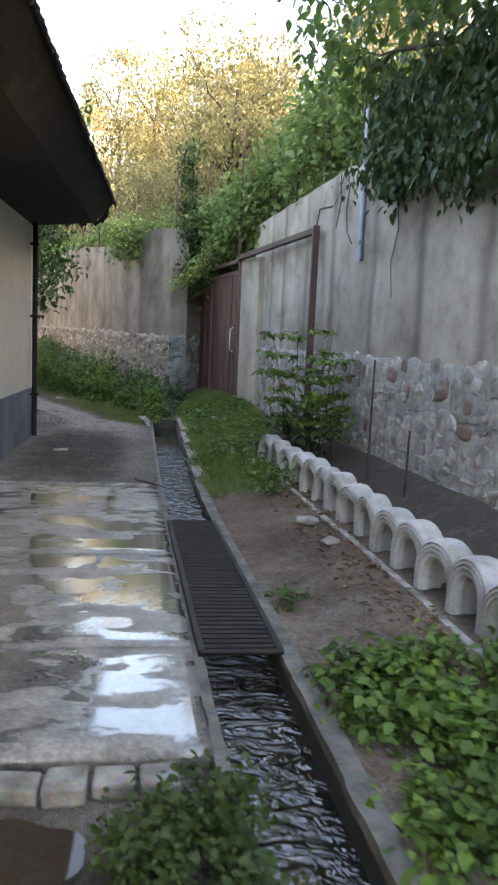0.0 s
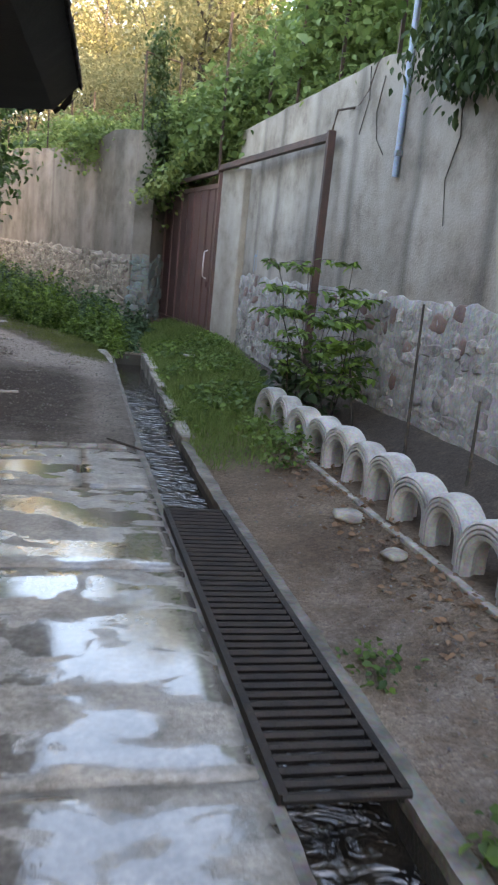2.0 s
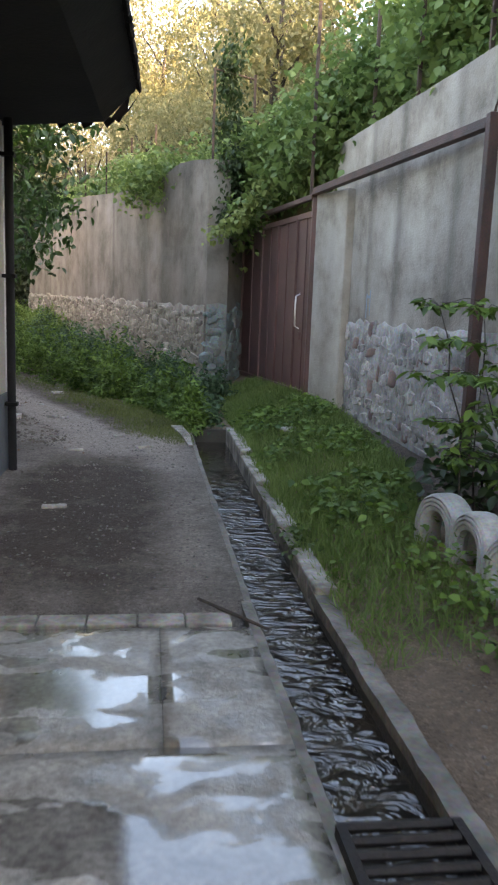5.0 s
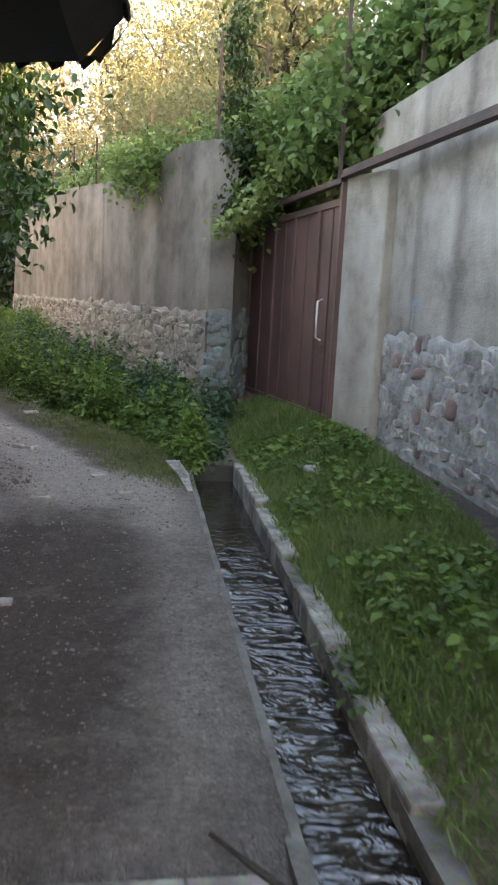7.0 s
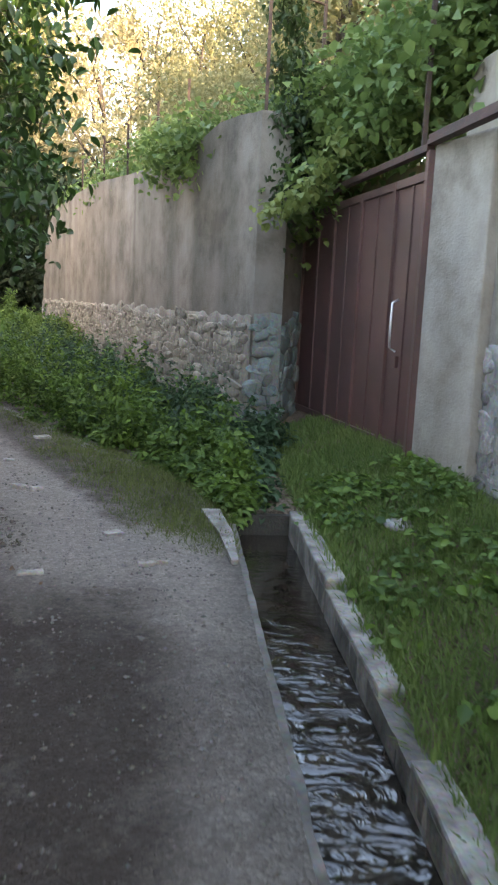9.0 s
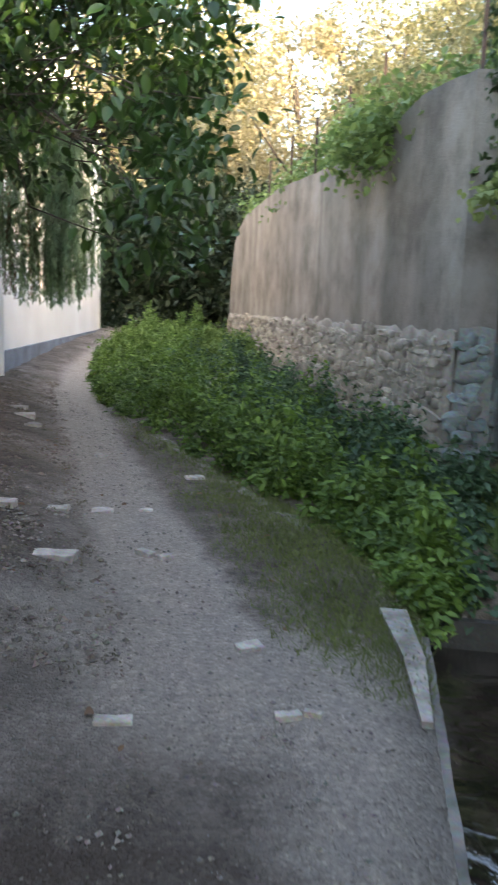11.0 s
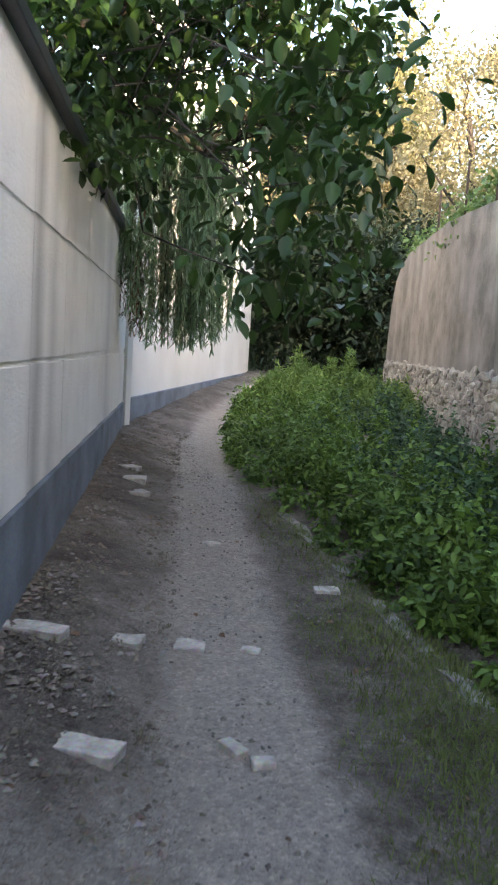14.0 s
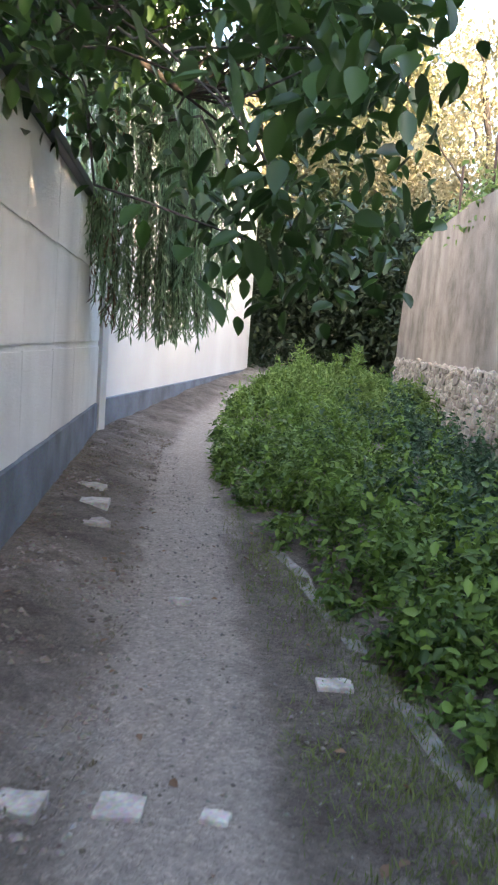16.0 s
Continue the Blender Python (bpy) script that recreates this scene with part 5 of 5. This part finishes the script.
# ---- tyres ----
def build_tyres():
    t = tagged(new("half_tyre"), "white-painted half tyre standing as garden edging", "tyre", "white tyre edging")
    section = [(0.12, -0.04), (0.128, -0.082), (0.152, -0.09), (0.154, -0.07), (0.161, -0.07), (0.163, -0.092), (0.178, -0.092), (0.18, -0.068), (0.187, -0.068), (0.189, -0.09),
               (0.204, -0.088), (0.206, -0.064), (0.213, -0.064), (0.215, -0.083), (0.228, -0.072), (0.236, -0.045), (0.237, 0.0), (0.235, 0.05), (0.228, 0.075), (0.2, 0.088), (0.16, 0.085), (0.14, 0.075), (0.12, 0.05), (0.135, 0.0)]
    bm = bmesh.new()
    rings = []
    steps = [("leg", 1)] + [("arc", a) for a in np.linspace(0, math.pi, 17)] + [("leg", -1)]
    for kind, a in steps:
        ring = []
        for r, d in section:
            if kind == "leg":
                ring.append(bm.verts.new((d, a * r, -0.16)))
            else:
                ring.append(bm.verts.new((d, math.cos(a) * r, math.sin(a) * r)))
        rings.append(ring)
    k = len(section)
    for q, w in zip(rings, rings[1:]):
        for i in range(k):
            bm.faces.new((q[i], q[(i + 1) % k], w[(i + 1) % k], w[i]))
    bm.faces.new(rings[0]), bm.faces.new(rings[-1])
    bmesh.ops.recalc_face_normals(bm, faces=bm.faces)
    part("tread_and_sidewall", bm, M_TYRE, t, smooth=False)
    rng = random.Random(9)
    first = True
    y = 2.45
    while y < 8.9:
        x = 1.76 - 0.043 * (y - 3.0) if y < 7.5 else 1.54 - 0.1 * (y - 7.5)
        m = pose(x, y, 0.225 + rng.uniform(-0.015, 0.015), rng.uniform(-3, 3), rng.uniform(-4, 4), rng.uniform(4, 14))
        if first:
            t.matrix_world = m @ Matrix.Diagonal((0.93, 0.93, 0.93, 1))
            first = False
        else:
            copy_thing(t, m)
        y += 0.405
    for i in range(6):
        y0 = 3.0 + i * 0.85
        x = 1.6 - 0.043 * (y0 - 3.0)
        bm = bmesh.new()
        box(bm, 0, 0.82, -0.025, 0.025, -0.05, 0.115 + rng.uniform(-0.01, 0.015), 0.006, between((x, y0), (x - 0.036, y0 + 0.85)))
        tagged(part("edging_strip", bm, M_OLD_CONCRETE), "thin concrete edging strip below the tyres", "edging", "edging strips")


build_tyres()


# ---- sapling and sticks ----
def build_sapling(foot, h, seed, label):
    rng = np.random.default_rng(seed)
    t = tagged(new("sapling"), label, "sapling")
    bm = bmesh.new()
    pts = []
    for k in range(4):
        top = Vector(foot) + Vector((rng.normal(0, 0.22), rng.normal(0, 0.25), h * rng.uniform(0.7, 1.0)))
        stem = limb(bm, rng, foot, top, 0.009, 0.003, 0.12, 6)
        for p in stem[2:]:
            for j in range(3):
                a = rng.uniform(0, math.tau)
                end = p + Vector((math.cos(a), math.sin(a), 0.15)) * rng.uniform(0.18, 0.32)
                tube(bm, [p, (p + end) / 2 + Vector((0, 0, 0.03)), end], 0.0025, 3)
                for f in np.linspace(0.3, 1.0, 6):
                    pts.extend([tuple(p.lerp(end, f))] * 2)
    part("stem", bm, M_BARK, t)
    leaves("foliage", np.array(pts) + rng.normal(0, 0.008, (len(pts), 3)), M_NETTLE, 0.09, 0.42, (5, 45), t, rng)


build_sapling((1.72, 8.75, 0.1), 1.5, 91, "young green sapling with compound leaves beside the post")
build_sapling((1.95, 8.35, 0.15), 1.25, 92, "young green sapling with compound leaves by the wall")
weed_patch("wall_foot_weeds", 94, 26, 1.55, 2.1, 8.0, 9.5, 0.55, 0.1, "broad dark leaves at the foot of the wall", M_IVY)
for a, b in (((2.1, 7.0, 0.1), (2.15, 7.15, 1.35)), ((2.05, 8.0, 0.1), (1.98, 8.1, 0.75)), ((2.15, 6.1, 0.1), (2.2, 6.2, 0.8))):
    bm = bmesh.new()
    tube(bm, [a, b], [0.014, 0.009], 6)
    tagged(part("garden_stake", bm, M_BARK), "thin dry wooden stake in the bed", "stake", "stakes in the bed")

# ---- loose bricks and debris ----
for x, y, w, d, a in ((-2.55, 13.83, 0.3, 0.12, 8), (-1.88, 13.17, 0.3, 0.13, 6), (-1.97, 14.3, 0.15, 0.13, 18), (-2.22, 14.12, 0.15, 0.12, 15), (-1.68, 14.38, 0.1, 0.07, 10), (-1.28, 13.45, 0.09, 0.06, 30),
                      (-0.98, 9.75, 0.17, 0.08, 5), (-1.42, 13.5, 0.12, 0.06, -30), (-4.0, 17.3, 0.32, 0.2, 25), (-3.7, 16.9, 0.2, 0.16, 60), (-4.25, 17.75, 0.22, 0.14, 5), (-0.62, 12.4, 0.12, 0.08, 35), (-0.39, 11.87, 0.1, 0.05, 20), (-0.3, 11.9, 0.07, 0.04, -10), (-1.0, 11.7, 0.14, 0.06, 12), (-1.58, 15.45, 0.16, 0.1, 20), (-2.6, 16.03, 0.12, 0.06, 15)):
    bm = bmesh.new()
    z = float(height(np.float64(x), np.float64(y)))
    box(bm, -w / 2, w / 2, -d / 2, d / 2, -0.04, 0.02, 0.006, pose(x, y, z, 0, 0, a))
    bmesh.ops.subdivide_edges(bm, edges=[e for e in bm.edges if e.calc_length() > 0.05], cuts=4, use_grid_fill=True)
    for v in bm.verts:
        v.co += Vector(noise.noise_vector(v.co * 14)) * 0.008 + Vector(noise.noise_vector(v.co * 40)) * 0.004
    tagged(part("broken_brick", bm, M_BRICK), "pale broken brick half sunk in the path", "brick", "broken bricks on the path")
for x, y, w in ((1.32, 5.95, 0.2), (1.35, 5.3, 0.14), (1.2, 12.35, 0.24)):
    bm = bmesh.new()
    bmesh.ops.create_icosphere(bm, subdivisions=2, radius=1)
    for v in bm.verts:
        v.co = Vector((v.co.x * w * 0.5, v.co.y * w * 0.6, v.co.z * 0.03)) + Vector(noise.noise_vector(v.co * 1.5 + Vector((x * 9, y, 0)))) * 0.02 + Vector((x, y, float(height(np.float64(x), np.float64(y))) + 0.02))
    tagged(part("flat_stone", bm, M_OLD_CONCRETE, smooth=True), "flat pale stone lying on the earth", "stone", "flat stones")


def build_litter():
    rng = np.random.default_rng(101)
    def on(x, y):
        return np.stack([x, y, height(x, y) + 0.012], 1)
    a = on(rng.uniform(0.8, 1.55, 1900), rng.uniform(2.5, 7.8, 1900))
    a = a[(a[:, 0] > 1.1 + 0.35 * rng.random(len(a)))]
    b = on(rng.uniform(-3.6, -0.3, 90), rng.uniform(11.5, 18, 90))
    b = b[b[:, 0] > left_wall_x(b[:, 1]) + 0.1]
    tagged(leaves("fallen_leaves", np.concatenate([a, b]), M_DRY, 0.042, 0.6, (-25, 15), rng=rng), "brown fallen leaves on earth and path", "leaves", kind="stuff")
    n = 9000
    y = 8.1 + 12 * rng.random(n)
    x = rng.uniform(-1, 1, n)
    lo, hi = np.where(y < 11.3, -1.4, left_wall_x(y) + 0.1), np.interp(y, [8, 12.6, 14.2, 16.2, 19.2, 22], [0.1, 0.0, -0.8, -1.9, -4.2, -5.3])
    x = lo + (hi - lo) * rng.random(n)
    y2, x2 = rng.uniform(2.6, 7.5, 1100), rng.uniform(0.75, 1.5, 1100)
    pts = np.concatenate([on(x, y), on(x2, y2)])
    oct_v = np.array([(1, 0, 0), (0, 1, 0), (-1, 0, 0), (0, -1, 0), (0, 0, 0.7), (0, 0, -0.7)])
    oct_f = [(0, 1, 4), (1, 2, 4), (2, 3, 4), (3, 0, 4), (1, 0, 5), (2, 1, 5), (3, 2, 5), (0, 3, 5)]
    s = 0.003 + 0.011 * rng.random(len(pts)) ** 4
    V = (pts[:, None, :] - np.array([0, 0, 0.008]) + s[:, None, None] * oct_v[None] * rng.uniform(0.45, 1.5, (len(pts), 6, 1))).reshape(-1, 3)
    F = [tuple(6 * i + k for k in f) for i in range(len(pts)) for f in oct_f]
    tagged(raw("gravel", V, F, M_GRAVEL), "loose grit and pebbles on the path", "gravel", kind="stuff")


def build_clods():
    """Lumps of earth and rubble along the foot of the white wall."""
    rng = np.random.default_rng(121)
    n = 7000
    y = 12.0 + 9.0 * rng.random(n)
    x = left_wall_x(y) + 0.05 + 0.85 * rng.random(n) ** 1.5
    s = 0.005 + 0.022 * rng.random(n) ** 5
    oct_v = np.array([(1, 0, 0), (0, 1, 0), (-1, 0, 0), (0, -1, 0), (0, 0, 0.6), (0, 0, -0.6)])
    oct_f = [(0, 1, 4), (1, 2, 4), (2, 3, 4), (3, 0, 4), (1, 0, 5), (2, 1, 5), (3, 2, 5), (0, 3, 5)]
    p = np.stack([x, y, height(x, y) + s * 0.25], 1)
    V = (p[:, None, :] + s[:, None, None] * oct_v[None] * rng.uniform(0.5, 1.5, (n, 6, 1))).reshape(-1, 3)
    F = [tuple(6 * i + k for k in f) for i in range(n) for f in oct_f]
    tagged(raw("earth_clods", V, F, M_CLOD), "clods of dry earth and rubble along the wall foot", "rubble", kind="stuff")
    q = 2600
    y = 12.2 + 8.0 * rng.random(q)
    x = left_wall_x(y) + 0.1 + 0.85 * rng.random(q)
    ok = np.array([noise.noise((a * 1.6, b * 1.6, 12)) > 0.12 for a, b in zip(x, y)])
    x, y = x[ok], y[ok]
    s2 = 0.005 + 0.02 * rng.random(len(x)) ** 4
    p2 = np.stack([x, y, height(x, y) + 0.008], 1)
    V = (p2[:, None, :] + s2[:, None, None] * oct_v[None] * rng.uniform(0.5, 1.5, (len(x), 6, 1))).reshape(-1, 3)
    F = [tuple(6 * i + j for j in f) for i in range(len(x)) for f in oct_f]
    tagged(raw("rubble_chips", V, F, M_CHIP), "pale chips of broken concrete along the wall foot", "rubble", kind="stuff")
    k = rng.integers(0, n, 130)
    c = clumps(rng, p[k] + np.array([0, 0, 0.012]), (0.03, 0.03, 0.006), 14)
    tagged(leaves("dry_weeds", c, M_SCRUB, 0.028, 0.3, (25, 85), rng=rng), "small dry weeds at the wall foot", "weeds", kind="stuff")


M_CHIP = material("concrete_chip", (0.35, 0.315, 0.28), (0.19, 0.168, 0.145), 9, 0.95, 0.5)
M_CLOD = material("dry_clod", (0.24, 0.2, 0.165), (0.11, 0.09, 0.072), 7, 0.95, 0.5)
M_SCRUB = leaf_material("dry_scrub", (0.09, 0.09, 0.055), (0.2, 0.17, 0.11), 0.8, 0.1)
build_clods()
bm = bmesh.new()
strip(bm, lambda y: np.interp(y, [11.9, 12.4, 12.9], [0.09, 0.04, -0.06]), lambda y: np.interp(y, [11.9, 12.4, 12.9], [0.13, 0.13, 0.07]), 11.9, 12.9, -0.3, lambda y: lane(y) + 0.032 + 0.014 * noise.noise((y * 5, 0, 0)), 0.06)
tagged(part("path_edge", bm, M_OLD_CONCRETE), "pale broken concrete corner beside the drain", "kerb", kind="structure")
bm = bmesh.new()
tube(bm, [(-0.06, 8.0, 0.014), (0.04, 7.86, 0.016), (0.12, 7.76, 0.016), (0.25, 7.6, 0.012)], [0.008, 0.011, 0.01, 0.007], 6)
tagged(part("dead_branch", bm, M_BARK), "dead branch lying at the drain edge", "branch")
bm = bmesh.new()
for x0, x1, z0, z1 in ((0.0, 0.02, 1.45, 1.72), (0.1, 0.125, 1.42, 1.68), (0.02, 0.1, 1.63, 1.66)):
    box(bm, x0, x1, 0.001, 0.003, z0, z1, 0, between((2.002, 12.4), (1.995, 12.5)))
tagged(part("paint_mark", bm, M_PAINT_MARK), "faint blue paint strokes on the plaster", "paint mark")
rng = np.random.default_rng(131)
for i in range(5):
    bm = bmesh.new()
    x = -0.62 + 0.16 * i
    box(bm, x, x + 0.145, 2.47 + 0.03 * rng.random(), 2.63, -0.08, -0.02 + 0.012 * rng.random(), 0.012)
    for v in bm.verts:
        v.co += Vector(noise.noise_vector(v.co * 7)) * 0.014
    tagged(part("broken_block", bm, M_OLD_CONCRETE), "broken grey concrete block at the slab end", "paving block", "broken blocks at the slab end")
bm = bmesh.new()
ditch_x = lambda y: np.interp(y, [14.3, 17.2], [-0.56, -2.42]) + 0.04 * noise.noise((y * 3, 0, 0))
strip(bm, lambda y: ditch_x(y) - 0.06, lambda y: ditch_x(y) + 0.05, 14.3, 17.2, -0.2, lambda y: lane(y) + 0.004 + 0.03 * noise.noise((y * 5, 1, 0)), 0.07)
tagged(part("ditch_edge", bm, M_RIM), "worn concrete edge between path and overgrown ditch", "kerb", kind="structure")
bm = bmesh.new()
box(bm, -5.74, -5.62, 20.06, 20.2, 0.2, 3.4, 0.006)
tagged(part("corner_post", bm, M_WHITE_B), "pale corner post where the two white walls meet", "post", kind="structure")
M_GRAVEL = material("grit", (0.3, 0.27, 0.24), (0.12, 0.105, 0.092), 8, 0.9, 0.3)
build_litter()

# ---- rubble stones in the walls ----
def backing(name, a, b, s0, s1, low, high, mat=M_MORTAR):
    """Rough mortar bed between the stones."""
    mm = between(a, b)
    bm = bmesh.new()
    n = int((s1 - s0) / 0.06)
    rows = []
    for j in range(13):
        rows.append([bm.verts.new(mm @ Vector((s0 + (s1 - s0) * i / n, 0.018 + 0.02 * noise.noise((i * 0.45, j * 0.9, 3)), low(i) + (high(s0 + (s1 - s0) * i / n) + 0.07 * noise.noise((i * 0.25, 0, 5)) - low(i)) * j / 12))) for i in range(n + 1)])
    rows.append([bm.verts.new(mm @ Vector((s0 + (s1 - s0) * i / n, -0.01, rows[-1][i].co.z + 0.01))) for i in range(n + 1)])
    for q, w in zip(rows, rows[1:]):
        for i in range(n):
            bm.faces.new((q[i], q[i + 1], w[i + 1], w[i]))
    bmesh.ops.recalc_face_normals(bm, faces=bm.faces)
    tagged(part(name, bm, mat, smooth=True), "rough mortar between the rubble stones", "wall", kind="structure")


backing("trim_mortar_right", RIGHT_A, RIGHT_B, 2.0, RL - 0.72, lambda i: -0.1, lambda s: 1.36)
backing("trim_mortar_far", FAR_A, FAR_B, 0.01, FL - 0.02, lambda i: -0.1, lambda s: 1.47 + 0.012 * s, M_MORTAR_FAR)
rubble(wall_right, RIGHT_A, 4.2, RL - 0.75, RIGHT_B, lambda s: 0.06 + 0.016 * s, lambda s: 1.36, 0.165, 1, 0.031, 0.47, squat=0.8)
rubble(wall_far, FAR_A, 0.05, FL - 0.1, FAR_B, lambda s: 0.3 + 0.02 * s, lambda s: 1.47 + 0.012 * s, 0.23, 2, 0.042, 0.52, STONES_PALE, 0.5)
backing("trim_mortar_end", (0.86, 16.285), FAR_A, 0.01, length((0.86, 16.285), FAR_A) - 0.005, lambda i: -0.1, lambda s: 1.5, M_MORTAR_PAINTED)
rubble(wall_far, (0.86, 16.285), 0.0, length((0.86, 16.285), FAR_A) - 0.08, FAR_A, lambda s: 0.35, lambda s: 1.5, 0.14, 3, 0.055, 0.5, STONES_PAINTED)
rubble(wall_return, GATE_B, 0.0, length(GATE_B, RET) - 0.1, RET, lambda s: 0.35, lambda s: 1.5, 0.18, 4, 0.05, 0.5, STONES_PAINTED)
